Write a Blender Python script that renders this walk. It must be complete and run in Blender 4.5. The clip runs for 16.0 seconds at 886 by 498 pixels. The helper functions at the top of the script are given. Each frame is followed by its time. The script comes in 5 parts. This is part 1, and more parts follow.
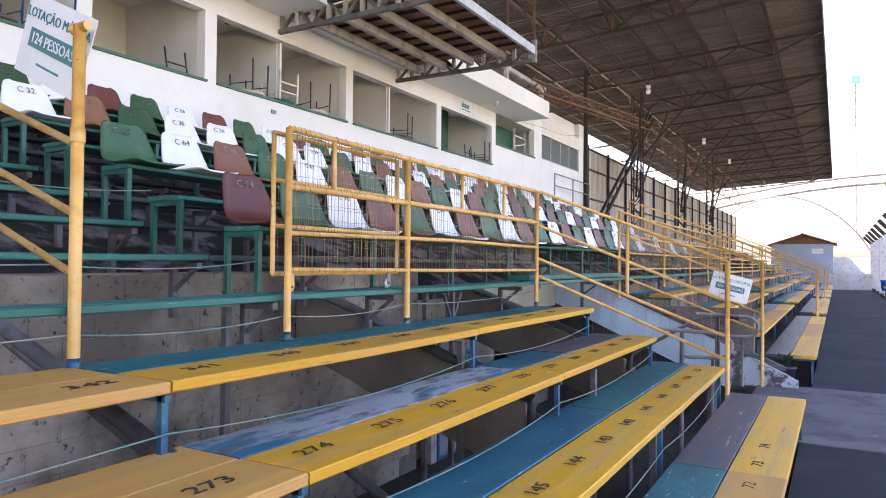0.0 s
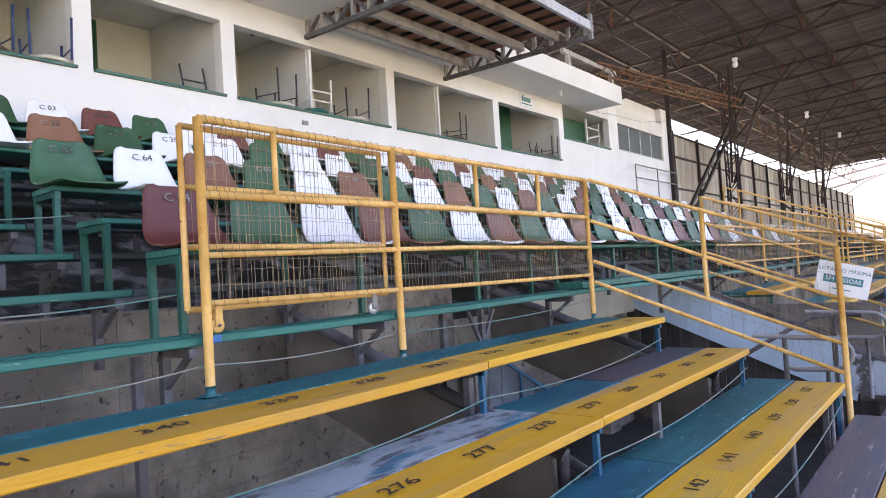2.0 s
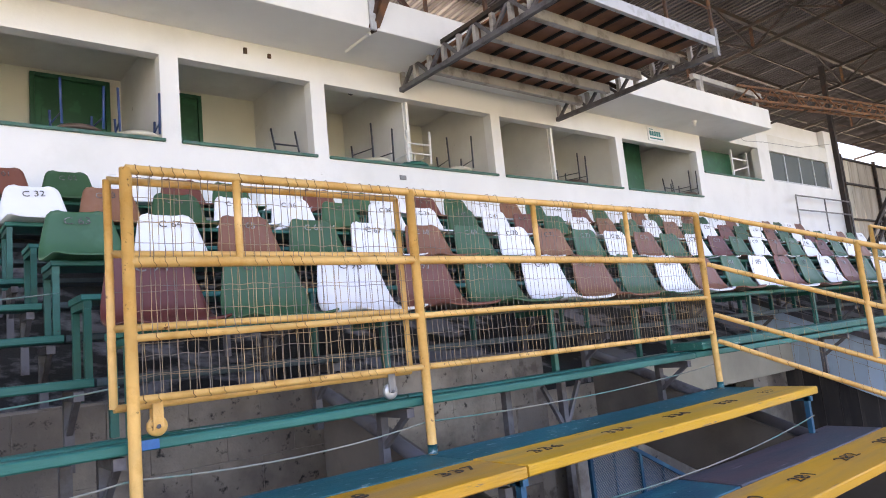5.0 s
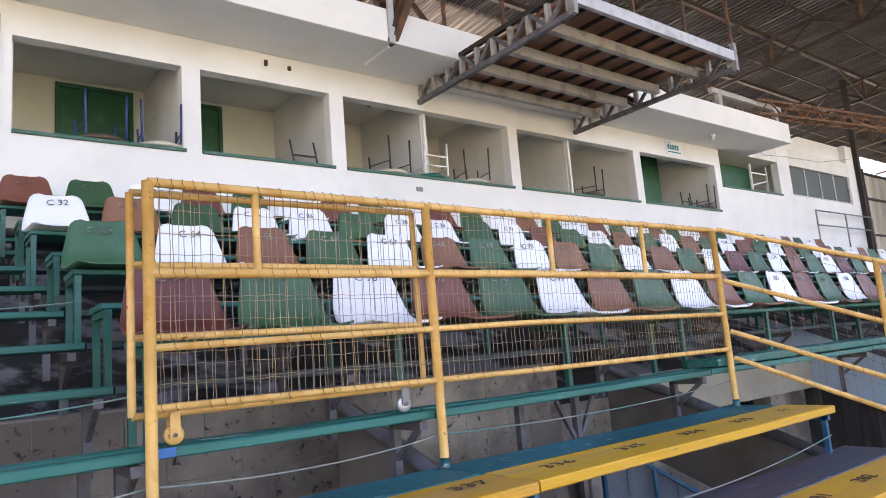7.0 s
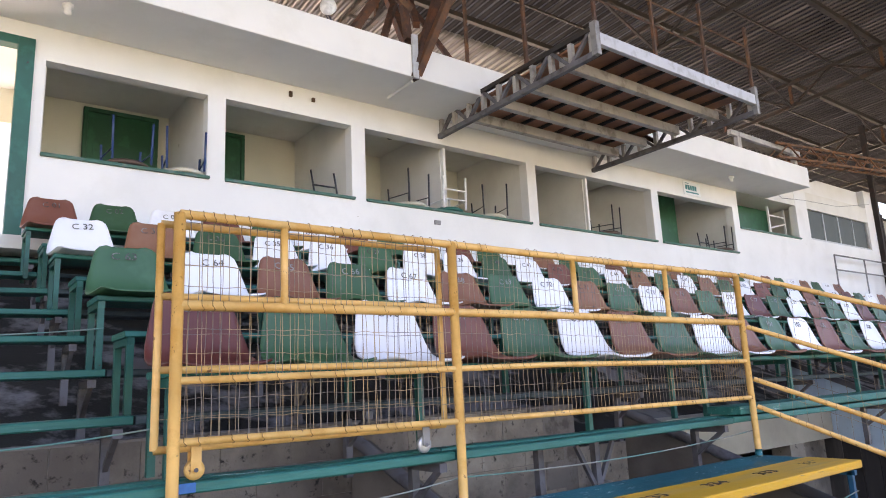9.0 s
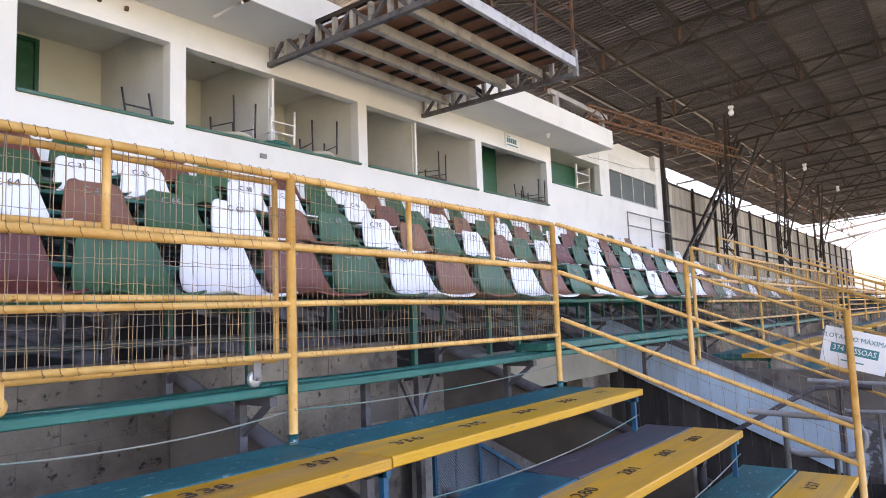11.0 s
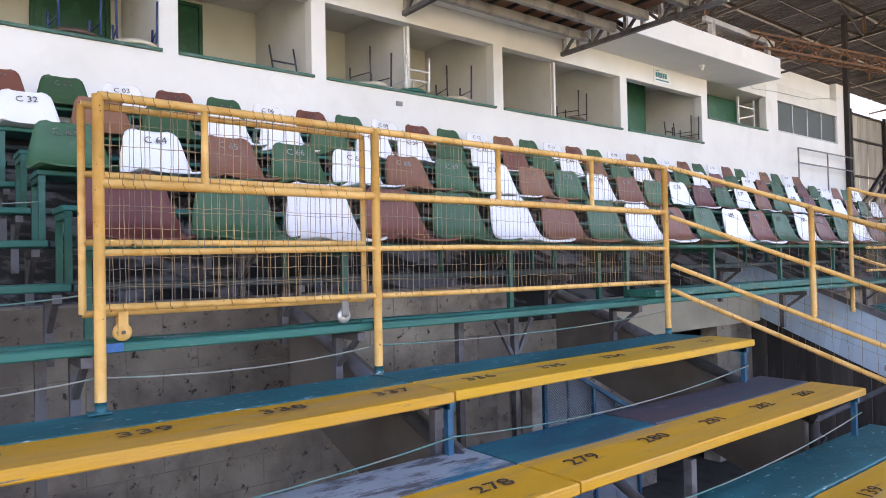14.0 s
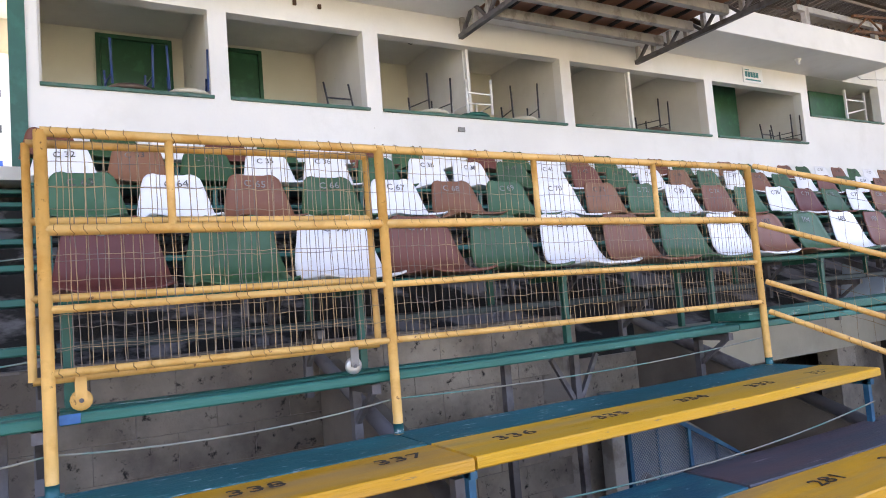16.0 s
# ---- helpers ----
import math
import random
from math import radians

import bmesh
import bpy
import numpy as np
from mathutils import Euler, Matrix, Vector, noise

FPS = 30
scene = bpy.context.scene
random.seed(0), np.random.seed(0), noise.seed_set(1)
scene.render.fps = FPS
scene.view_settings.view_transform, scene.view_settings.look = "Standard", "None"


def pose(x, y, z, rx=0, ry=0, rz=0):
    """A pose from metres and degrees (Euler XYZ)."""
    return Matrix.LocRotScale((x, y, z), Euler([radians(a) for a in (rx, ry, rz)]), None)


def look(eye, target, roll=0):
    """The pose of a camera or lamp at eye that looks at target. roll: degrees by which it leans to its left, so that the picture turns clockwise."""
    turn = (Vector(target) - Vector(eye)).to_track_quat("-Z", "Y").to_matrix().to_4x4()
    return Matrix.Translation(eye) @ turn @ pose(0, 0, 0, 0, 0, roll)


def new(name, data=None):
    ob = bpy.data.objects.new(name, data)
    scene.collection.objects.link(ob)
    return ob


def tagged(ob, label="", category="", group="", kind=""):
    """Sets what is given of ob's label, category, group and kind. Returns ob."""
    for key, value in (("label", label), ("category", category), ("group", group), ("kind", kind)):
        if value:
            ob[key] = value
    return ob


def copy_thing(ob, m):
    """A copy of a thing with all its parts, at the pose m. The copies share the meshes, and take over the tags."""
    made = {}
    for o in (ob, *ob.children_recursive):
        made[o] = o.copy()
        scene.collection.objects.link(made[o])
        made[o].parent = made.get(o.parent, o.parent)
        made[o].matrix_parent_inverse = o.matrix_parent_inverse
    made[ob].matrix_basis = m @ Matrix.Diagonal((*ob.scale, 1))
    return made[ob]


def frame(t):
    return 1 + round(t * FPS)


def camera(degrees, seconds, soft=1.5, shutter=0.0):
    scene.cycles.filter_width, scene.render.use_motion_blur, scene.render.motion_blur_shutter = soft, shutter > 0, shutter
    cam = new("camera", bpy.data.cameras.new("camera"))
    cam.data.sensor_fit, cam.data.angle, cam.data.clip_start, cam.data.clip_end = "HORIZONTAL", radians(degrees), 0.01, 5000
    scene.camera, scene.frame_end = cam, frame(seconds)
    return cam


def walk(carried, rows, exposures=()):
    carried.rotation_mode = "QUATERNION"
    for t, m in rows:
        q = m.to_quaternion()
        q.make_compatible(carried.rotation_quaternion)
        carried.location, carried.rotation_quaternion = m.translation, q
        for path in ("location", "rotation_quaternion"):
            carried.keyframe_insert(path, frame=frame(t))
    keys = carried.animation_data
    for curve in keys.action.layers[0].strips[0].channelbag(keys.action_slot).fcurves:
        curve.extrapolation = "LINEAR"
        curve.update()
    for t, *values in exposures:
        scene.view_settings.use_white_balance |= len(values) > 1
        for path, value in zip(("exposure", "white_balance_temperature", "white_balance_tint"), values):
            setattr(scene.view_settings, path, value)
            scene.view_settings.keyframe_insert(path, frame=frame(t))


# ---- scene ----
cam = camera(66.2, 16.0, 1.0)
PATH = [
    (0, (0.015, -0.035, 1.663), (-0.99, 1.694, 1.703), 0.5),
    (0.5, (-0.041, 0.3, 1.662), (-0.938, 2.087, 1.712), -2.1),
    (1, (0.018, 0.651, 1.677), (-1.084, 2.32, 1.655), -4.5),
    (1.5, (-0.019, 0.916, 1.671), (-1.234, 2.503, 1.737), -0.3),
    (2, (-0.068, 1.205, 1.678), (-1.304, 2.775, 1.752), -3.6),
    (2.5, (-0.044, 1.546, 1.675), (-1.472, 2.943, 1.776), -2.6),
    (3, (-0.091, 1.832, 1.689), (-1.54, 3.201, 1.837), -4.4),
    (3.5, (-0.19, 2.024, 1.7), (-1.604, 3.419, 1.931), -2.3),
    (4, (-0.176, 2.185, 1.699), (-1.663, 3.508, 1.899), -3.7),
    (4.5, (-0.177, 2.24, 1.704), (-1.717, 3.497, 1.93), -5.5),
    (4.7, (-0.192, 2.244, 1.71), (-1.733, 3.495, 1.96), -5.8),
    (6.8, (-0.171, 2.24, 1.725), (-1.684, 3.515, 2.013), -4.5),
    (7, (-0.166, 2.233, 1.727), (-1.725, 3.448, 2.027), -4.7),
    (7.5, (-0.162, 2.22, 1.727), (-1.767, 3.375, 2.022), -4.6),
    (8, (-0.161, 2.201, 1.774), (-1.73, 3.381, 2.155), -3.4),
    (8.2, (-0.172, 2.195, 1.773), (-1.739, 3.371, 2.176), -2.8),
    (10.3, (-0.22, 2.155, 1.757), (-1.732, 3.43, 2.047), -2.2),
    (10.5, (-0.21, 2.135, 1.755), (-1.647, 3.497, 2.035), -2.3),
    (11, (-0.262, 2.114, 1.748), (-1.483, 3.684, 1.95), -2.1),
    (11.5, (-0.267, 2.139, 1.732), (-1.438, 3.756, 1.866), -2.4),
    (12, (-0.249, 2.251, 1.721), (-1.574, 3.748, 1.785), -2.8),
    (12.5, (-0.112, 2.316, 1.727), (-1.715, 3.507, 1.836), -3.6),
    (13, (-0.018, 2.3, 1.721), (-1.678, 3.408, 1.863), -4.7),
    (13.5, (0.074, 2.254, 1.737), (-1.533, 3.443, 1.762), 0.4),
    (14, (0.127, 2.298, 1.758), (-1.44, 3.539, 1.8), -1.2),
    (14.5, (0.18, 2.493, 1.743), (-1.405, 3.709, 1.828), -1.0),
    (15, (0.156, 2.667, 1.751), (-1.452, 3.857, 1.794), -2.5),
    (15.5, (0.001, 2.776, 1.757), (-1.627, 3.928, 1.905), -2.0),
    (16, (-0.103, 2.89, 1.752), (-1.827, 3.893, 1.903), -4.6),
]
walk(cam, [(t, look(eye, target, roll)) for t, eye, target, roll in PATH], [(0, 2.68, 7200, 27), (3, 2.67, 7250, 27), (7.5, 2.60, 7250, 27), (8.2, 2.58, 7250, 27), (11, 2.68, 7250, 27), (16, 2.63, 7350, 27)])

# ---- world, sun and exposure ----
world = bpy.data.worlds.new("world")
scene.world = world
world.use_nodes = True
wn = world.node_tree.nodes
sky = wn.new("ShaderNodeTexSky")
sky.sky_type = "NISHITA"
sky.sun_disc = False
sky.sun_elevation = radians(48)
sky.sun_rotation = radians(250)
sky.air_density, sky.dust_density, sky.ozone_density = 1.0, 3.0, 1.0
world.node_tree.links.new(sky.outputs[0], wn["Background"].inputs[0])
wn["Background"].inputs[1].default_value = 0.15
sun_data = bpy.data.lights.new("sun", "SUN")
sun_data.energy, sun_data.angle, sun_data.color = 4.5, radians(0.6), (1.0, 0.95, 0.87)
sun = new("sun", sun_data)
sun.matrix_world = look((-30, -10, 36), (0, 0, 0))

# ---- materials ----
MATS = {}


def ramp_between(nt, fac, a, b):
    mix = nt.nodes.new("ShaderNodeMix")
    mix.data_type = "RGBA"
    nt.links.new(fac, mix.inputs[0])
    for k, c in ((6, a), (7, b)):
        if isinstance(c, tuple):
            mix.inputs[k].default_value = (*c, 1)
        else:
            nt.links.new(c, mix.inputs[k])
    return mix.outputs[2]


def noise_mask(nt, coord, scale, lo, hi, detail=6.0, stretch=(1, 1, 1), rough=0.6):
    mp = nt.nodes.new("ShaderNodeMapping")
    mp.inputs["Scale"].default_value = stretch
    nt.links.new(coord, mp.inputs["Vector"])
    n = nt.nodes.new("ShaderNodeTexNoise")
    n.inputs["Scale"].default_value, n.inputs["Detail"].default_value, n.inputs["Roughness"].default_value = scale, detail, rough
    nt.links.new(mp.outputs[0], n.inputs["Vector"])
    r = nt.nodes.new("ShaderNodeMapRange")
    r.inputs["From Min"].default_value, r.inputs["From Max"].default_value = lo, hi
    nt.links.new(n.outputs["Fac"], r.inputs["Value"])
    return r.outputs[0], n.outputs["Fac"]


def material(name, base, worn, rough=0.6, metal=0.0, wear=(0.52, 0.62), wear_scale=6.0, tone=0.25, tone_scale=1.3,
             bump=0.15, bump_scale=60.0, stretch=(1, 1, 1), second=None, second_wear=(0.6, 0.66), second_scale=14.0, shift=0.0, placed=False):
    """A painted or bare surface: base colour with broad tone, worn patches and fine relief."""
    if name in MATS:
        return MATS[name]
    m = bpy.data.materials.new(name)
    m.use_nodes = True
    nt = m.node_tree
    bsdf = nt.nodes["Principled BSDF"]
    geo = nt.nodes.new("ShaderNodeTexCoord")
    info = nt.nodes.new("ShaderNodeObjectInfo")
    add = nt.nodes.new("ShaderNodeVectorMath")
    add.operation = "MULTIPLY_ADD"
    nt.links.new(info.outputs["Random"], add.inputs[0])
    add.inputs[1].default_value = (37.0, 11.0, 23.0)
    nt.links.new(geo.outputs["Object"], add.inputs[2])
    coord = nt.nodes.new("ShaderNodeNewGeometry").outputs["Position"] if placed else add.outputs[0]
    dark = tuple(c * (1 - tone) for c in base)
    lite = tuple(min(0.95, c * (1 + tone * 0.6)) for c in base)
    t, _ = noise_mask(nt, coord, tone_scale, 0.3, 0.7, 4.0, stretch)
    col = ramp_between(nt, t, dark, lite)
    w, wraw = noise_mask(nt, coord, wear_scale, *wear, 8.0, stretch)
    col = ramp_between(nt, w, col, worn)
    if second:
        w2, _ = noise_mask(nt, coord, second_scale, *second_wear, 8.0, stretch, 0.7)
        col = ramp_between(nt, w2, col, second)
    if shift:
        hsv = nt.nodes.new("ShaderNodeHueSaturation")
        mr = nt.nodes.new("ShaderNodeMapRange")
        mr.inputs["To Min"].default_value, mr.inputs["To Max"].default_value = 1 - shift, 1 + shift
        nt.links.new(info.outputs["Random"], mr.inputs["Value"])
        nt.links.new(mr.outputs[0], hsv.inputs["Value"])
        mh = nt.nodes.new("ShaderNodeMapRange")
        mh.inputs["To Min"].default_value, mh.inputs["To Max"].default_value = 0.5 - 0.06 * shift, 0.5 + 0.06 * shift
        nt.links.new(info.outputs["Random"], mh.inputs["Value"])
        nt.links.new(mh.outputs[0], hsv.inputs["Hue"])
        nt.links.new(col, hsv.inputs["Color"])
        col = hsv.outputs[0]
    nt.links.new(col, bsdf.inputs["Base Color"])
    rr = nt.nodes.new("ShaderNodeMapRange")
    rr.inputs["To Min"].default_value, rr.inputs["To Max"].default_value = max(0.05, rough - 0.12), min(1.0, rough + 0.15)
    nt.links.new(wraw, rr.inputs["Value"])
    nt.links.new(rr.outputs[0], bsdf.inputs["Roughness"])
    bsdf.inputs["Metallic"].default_value = metal
    if bump:
        _, b = noise_mask(nt, coord, bump_scale, 0, 1, 6.0, stretch)
        bn = nt.nodes.new("ShaderNodeBump")
        bn.inputs["Strength"].default_value, bn.inputs["Distance"].default_value = bump, 0.01
        nt.links.new(b, bn.inputs["Height"])
        nt.links.new(bn.outputs[0], bsdf.inputs["Normal"])
    MATS[name] = m
    return m


GRAIN = (3.0, 0.25, 3.0)
YEL_PLANK = material("yellow_plank_paint", (0.72, 0.37, 0.018), (0.50, 0.29, 0.085), 0.5, wear=(0.47, 0.66), wear_scale=2.6, tone=0.20,
                     bump=0.35, bump_scale=40, stretch=GRAIN, second=(0.20, 0.15, 0.10), second_wear=(0.635, 0.66), second_scale=13, shift=0.07)
ORANGE_PLANK = material("sun_bleached_orange_paint", (0.60, 0.31, 0.07), (0.47, 0.27, 0.10), 0.6, wear=(0.45, 0.75), wear_scale=3.0, tone=0.18,
                        bump=0.35, bump_scale=40, stretch=GRAIN, second=(0.22, 0.17, 0.12), second_wear=(0.66, 0.7), second_scale=9)
TEAL_PLANK = material("teal_plank_paint", (0.008, 0.120, 0.140), (0.014, 0.17, 0.19), 0.5, wear=(0.5, 0.7), wear_scale=4, tone=0.35,
                      bump=0.4, bump_scale=40, stretch=(1.6, 0.5, 1.6), second=(0.40, 0.50, 0.50), second_wear=(0.605, 0.655), second_scale=24, shift=0.15)
BLUE_PLANK = material("blue_plank_paint", (0.008, 0.105, 0.165), (0.010, 0.14, 0.17), 0.5, wear=(0.45, 0.6), wear_scale=4, tone=0.3,
                      bump=0.4, bump_scale=40, stretch=(1.6, 0.6, 1.6), second=(0.30, 0.42, 0.46), second_wear=(0.635, 0.68), second_scale=20)
WORN_PLANK = material("flaked_blue_white_paint", (0.31, 0.35, 0.38), (0.012, 0.13, 0.20), 0.65, wear=(0.50, 0.57), wear_scale=2.6, tone=0.35,
                      bump=0.5, bump_scale=40, stretch=(1.5, 0.45, 1.5), second=(0.09, 0.09, 0.095), second_wear=(0.52, 0.60), second_scale=8)
PURPLE_PLANK = material("purple_brown_plank", (0.095, 0.068, 0.082), (0.055, 0.075, 0.10), 0.42, wear=(0.46, 0.62), wear_scale=2.2, tone=0.35,
                        bump=0.4, bump_scale=40, stretch=GRAIN, second=(0.36, 0.33, 0.33), second_wear=(0.63, 0.66), second_scale=9)
GREEN_PLANK = material("green_board_paint", (0.010, 0.135, 0.108), (0.018, 0.18, 0.15), 0.5, wear=(0.5, 0.7), wear_scale=4, tone=0.3,
                       bump=0.35, bump_scale=40, stretch=GRAIN, second=(0.30, 0.38, 0.36), second_wear=(0.63, 0.66), second_scale=16)
DARK_BOARD = material("dark_blue_grey_board", (0.028, 0.050, 0.060), (0.075, 0.105, 0.12), 0.55, wear=(0.5, 0.7), wear_scale=4, tone=0.3, bump=0.35, bump_scale=40, stretch=GRAIN, second=(0.12, 0.12, 0.12), second_wear=(0.62, 0.68), second_scale=10)
BRIGHT_BLUE = material("bright_blue_paint", (0.003, 0.12, 0.36), (0.008, 0.15, 0.42), 0.4, tone=0.1, bump=0)
GREEN_STEEL = material("green_steel_paint", (0.008, 0.095, 0.070), (0.016, 0.14, 0.11), 0.45, wear=(0.5, 0.7), tone=0.25, bump=0.1, second=(0.05, 0.04, 0.035), second_wear=(0.67, 0.70), second_scale=18)
BLUE_STEEL = material("blue_steel_paint", (0.010, 0.10, 0.20), (0.03, 0.16, 0.25), 0.45, wear=(0.5, 0.62), tone=0.25, bump=0.1, second=(0.2, 0.11, 0.06), second_wear=(0.64, 0.68))
YEL_STEEL = material("yellow_steel_paint", (0.78, 0.46, 0.145), (0.62, 0.32, 0.075), 0.45, wear=(0.47, 0.66), wear_scale=8, tone=0.16, tone_scale=5, bump=0.3, bump_scale=80,
                     second=(0.22, 0.10, 0.04), second_wear=(0.635, 0.67), second_scale=26)
TIE_WIRE = material("rusty_tie_wire", (0.16, 0.09, 0.04), (0.36, 0.21, 0.08), 0.6, wear=(0.45, 0.6), wear_scale=9, tone=0.2, bump=0)
WIRE = material("weathered_wire", (0.42, 0.29, 0.15), (0.17, 0.14, 0.12), 0.55, wear=(0.42, 0.58), wear_scale=6, tone=0.2, bump=0)
CABLE = material("grey_green_cable", (0.24, 0.24, 0.21), (0.08, 0.20, 0.18), 0.6, wear=(0.45, 0.55), wear_scale=3, tone=0.2, bump=0)
RUST = material("rusty_steel", (0.070, 0.036, 0.023), (0.15, 0.062, 0.026), 0.75, wear=(0.45, 0.65), wear_scale=7, tone=0.35, bump=0.3, shift=0.15)
DARK_STEEL = material("dark_brown_steel", (0.020, 0.015, 0.013), (0.052, 0.027, 0.017), 0.7, wear=(0.5, 0.68), wear_scale=5, tone=0.3, bump=0.2, shift=0.2)
GREY_STEEL = material("grey_steel", (0.24, 0.235, 0.235), (0.13, 0.12, 0.115), 0.5, wear=(0.5, 0.65), tone=0.2, bump=0.15, second=(0.2, 0.1, 0.06), second_wear=(0.68, 0.72))
DULL_PIPE = material("dull_grey_pipe", (0.135, 0.13, 0.145), (0.065, 0.055, 0.055), 0.55, wear=(0.48, 0.65), tone=0.3, bump=0.15, second=(0.2, 0.1, 0.06), second_wear=(0.68, 0.73))
WALL_WHITE = material("white_wall_paint", (0.80, 0.80, 0.79), (0.70, 0.70, 0.68), 0.75, wear=(0.52, 0.8), wear_scale=1.5, tone=0.07, tone_scale=0.6, bump=0.2, bump_scale=30,
                      second=(0.40, 0.37, 0.31), second_wear=(0.705, 0.73), second_scale=9)
CREAM = material("cream_wall_paint", (0.76, 0.74, 0.62), (0.70, 0.68, 0.57), 0.75, wear=(0.5, 0.8), wear_scale=1.5, tone=0.08, tone_scale=0.7, bump=0.12, bump_scale=35,
                 second=(0.42, 0.40, 0.32), second_wear=(0.74, 0.77), second_scale=5)
ROOM_GREY = material("room_plaster", (0.74, 0.73, 0.69), (0.64, 0.62, 0.57), 0.8, wear=(0.5, 0.8), wear_scale=1.2, tone=0.1, bump=0.1, bump_scale=30,
                     second=(0.22, 0.21, 0.18), second_wear=(0.675, 0.72), second_scale=6)
DOOR_GREEN = material("dark_green_door_paint", (0.012, 0.10, 0.045), (0.02, 0.13, 0.06), 0.45, tone=0.15, bump=0.08)
SILL_GREEN = material("worn_green_sill", (0.035, 0.13, 0.095), (0.09, 0.15, 0.13), 0.55, wear=(0.5, 0.62), tone=0.3, bump=0.2)
CONCRETE = material("stained_concrete", (0.38, 0.33, 0.275), (0.135, 0.113, 0.097), 0.9, wear=(0.40, 0.60), wear_scale=1.3, tone=0.5, tone_scale=0.5, bump=0.9, bump_scale=22,
                    second=(0.018, 0.015, 0.013), second_wear=(0.575, 0.66), second_scale=13.0, shift=0.05, placed=True)
PASSAGE_CREAM = material("dull_cream_plaster", (0.44, 0.41, 0.33), (0.36, 0.33, 0.27), 0.85, wear=(0.5, 0.75), wear_scale=2, tone=0.1, bump=0.2)
RAKER_CONC = material("dark_brown_concrete", (0.20, 0.172, 0.148), (0.14, 0.118, 0.103), 0.9, wear=(0.45, 0.65), wear_scale=2, tone=0.25, bump=0.3, bump_scale=30)
MORTAR = material("grey_mortar", (0.21, 0.185, 0.165), (0.12, 0.10, 0.085), 0.95, tone=0.3, bump=0.4, placed=True)
ASPHALT = material("dark_asphalt", (0.030, 0.034, 0.046), (0.050, 0.054, 0.068), 0.9, wear=(0.5, 0.7), wear_scale=0.8, tone=0.25, tone_scale=0.35, bump=0.6, bump_scale=120,
                   second=(0.25, 0.24, 0.23), second_wear=(0.72, 0.74), second_scale=25)
ASPHALT.node_tree.nodes["Principled BSDF"].inputs["Specular IOR Level"].default_value = 0.2
SLAB = material("pale_landing_concrete", (0.105, 0.098, 0.115), (0.060, 0.056, 0.068), 0.8, wear=(0.48, 0.62), wear_scale=2.5, tone=0.3, bump=0.4, second=(0.28, 0.27, 0.27), second_wear=(0.66, 0.7), second_scale=9)
# Floor colour darkened to deepen the shade below the stand.
SHADED_FLOOR = material("shaded_floor", (0.040, 0.035, 0.030), (0.024, 0.021, 0.019), 0.95, tone=0.3, bump=0.5)
COURT = material("grey_court_ground", (0.13, 0.12, 0.115), (0.085, 0.085, 0.085), 0.95, wear=(0.45, 0.6), wear_scale=0.3, tone=0.25, bump=0.3)
MOSS = material("dark_mossy_kerb", (0.035, 0.05, 0.035), (0.10, 0.11, 0.10), 0.95, wear=(0.5, 0.65), wear_scale=3, tone=0.4, bump=0.6)
FIELD = material("pale_field_ground", (0.28, 0.25, 0.18), (0.20, 0.22, 0.11), 0.95, wear=(0.45, 0.6), wear_scale=0.15, tone=0.2, bump=0.3)
SHEET = material("corrugated_roof_sheet", (0.110, 0.101, 0.095), (0.062, 0.055, 0.051), 0.40, metal=0.6, wear=(0.42, 0.6), wear_scale=0.8, tone=0.25, tone_scale=0.3, bump=0.1, bump_scale=30,
                 second=(0.075, 0.07, 0.067), second_wear=(0.60, 0.68), second_scale=2.0, stretch=(0.5, 3.0, 1.0))
# Paler than the other roof sheets; used on the near rear eave.
PALE_SHEET = material("pale_grey_sheet", (0.34, 0.315, 0.285), (0.21, 0.185, 0.16), 0.55, wear=(0.45, 0.62), wear_scale=1.2, tone=0.25, bump=0.1, stretch=(0.5, 3.0, 1.0))
DARK_PLANK = material("dark_plank_cladding", (0.050, 0.042, 0.038), (0.10, 0.085, 0.075), 0.85, wear=(0.48, 0.66), wear_scale=3, tone=0.35, bump=0.4, stretch=(3, 3, 0.4), shift=0.25)
SEAT_INK = material("faded_black_stencil_paint", (0.075, 0.07, 0.065), (0.25, 0.24, 0.23), 0.7, wear=(0.5, 0.62), wear_scale=28, tone=0.2, bump=0)
GATE_BLUE = material("blue_grey_gate_sheet", (0.13, 0.19, 0.27), (0.09, 0.13, 0.19), 0.6, wear=(0.45, 0.65), wear_scale=4, tone=0.3, bump=0.2)
PLY = material("brown_plywood", (0.36, 0.165, 0.095), (0.24, 0.11, 0.07), 0.7, wear=(0.45, 0.65), wear_scale=3, tone=0.3, bump=0.2)
JOIST = material("grey_painted_joist", (0.42, 0.40, 0.38), (0.24, 0.22, 0.20), 0.65, wear=(0.5, 0.65), wear_scale=5, tone=0.2, bump=0.2)
WHITE_PLASTIC = material("white_seat_plastic", (0.82, 0.82, 0.84), (0.72, 0.72, 0.74), 0.35, wear=(0.55, 0.75), wear_scale=5, tone=0.05, bump=0.06, bump_scale=90, second=(0.55, 0.53, 0.5), second_wear=(0.72, 0.76))
GREEN_PLASTIC = material("green_seat_plastic", (0.036, 0.105, 0.046), (0.055, 0.135, 0.072), 0.42, wear=(0.5, 0.75), wear_scale=4, tone=0.15, bump=0.08, bump_scale=90, shift=0.22)
BROWN_PLASTIC = material("red_brown_seat_plastic", (0.19, 0.066, 0.040), (0.22, 0.095, 0.066), 0.42, wear=(0.5, 0.75), wear_scale=4, tone=0.15, bump=0.08, bump_scale=90, shift=0.3)
PALE_INK = material("grey_white_stencil_paint", (0.30, 0.31, 0.30), (0.16, 0.16, 0.15), 0.7, wear=(0.5, 0.65), wear_scale=30, tone=0.2, bump=0)
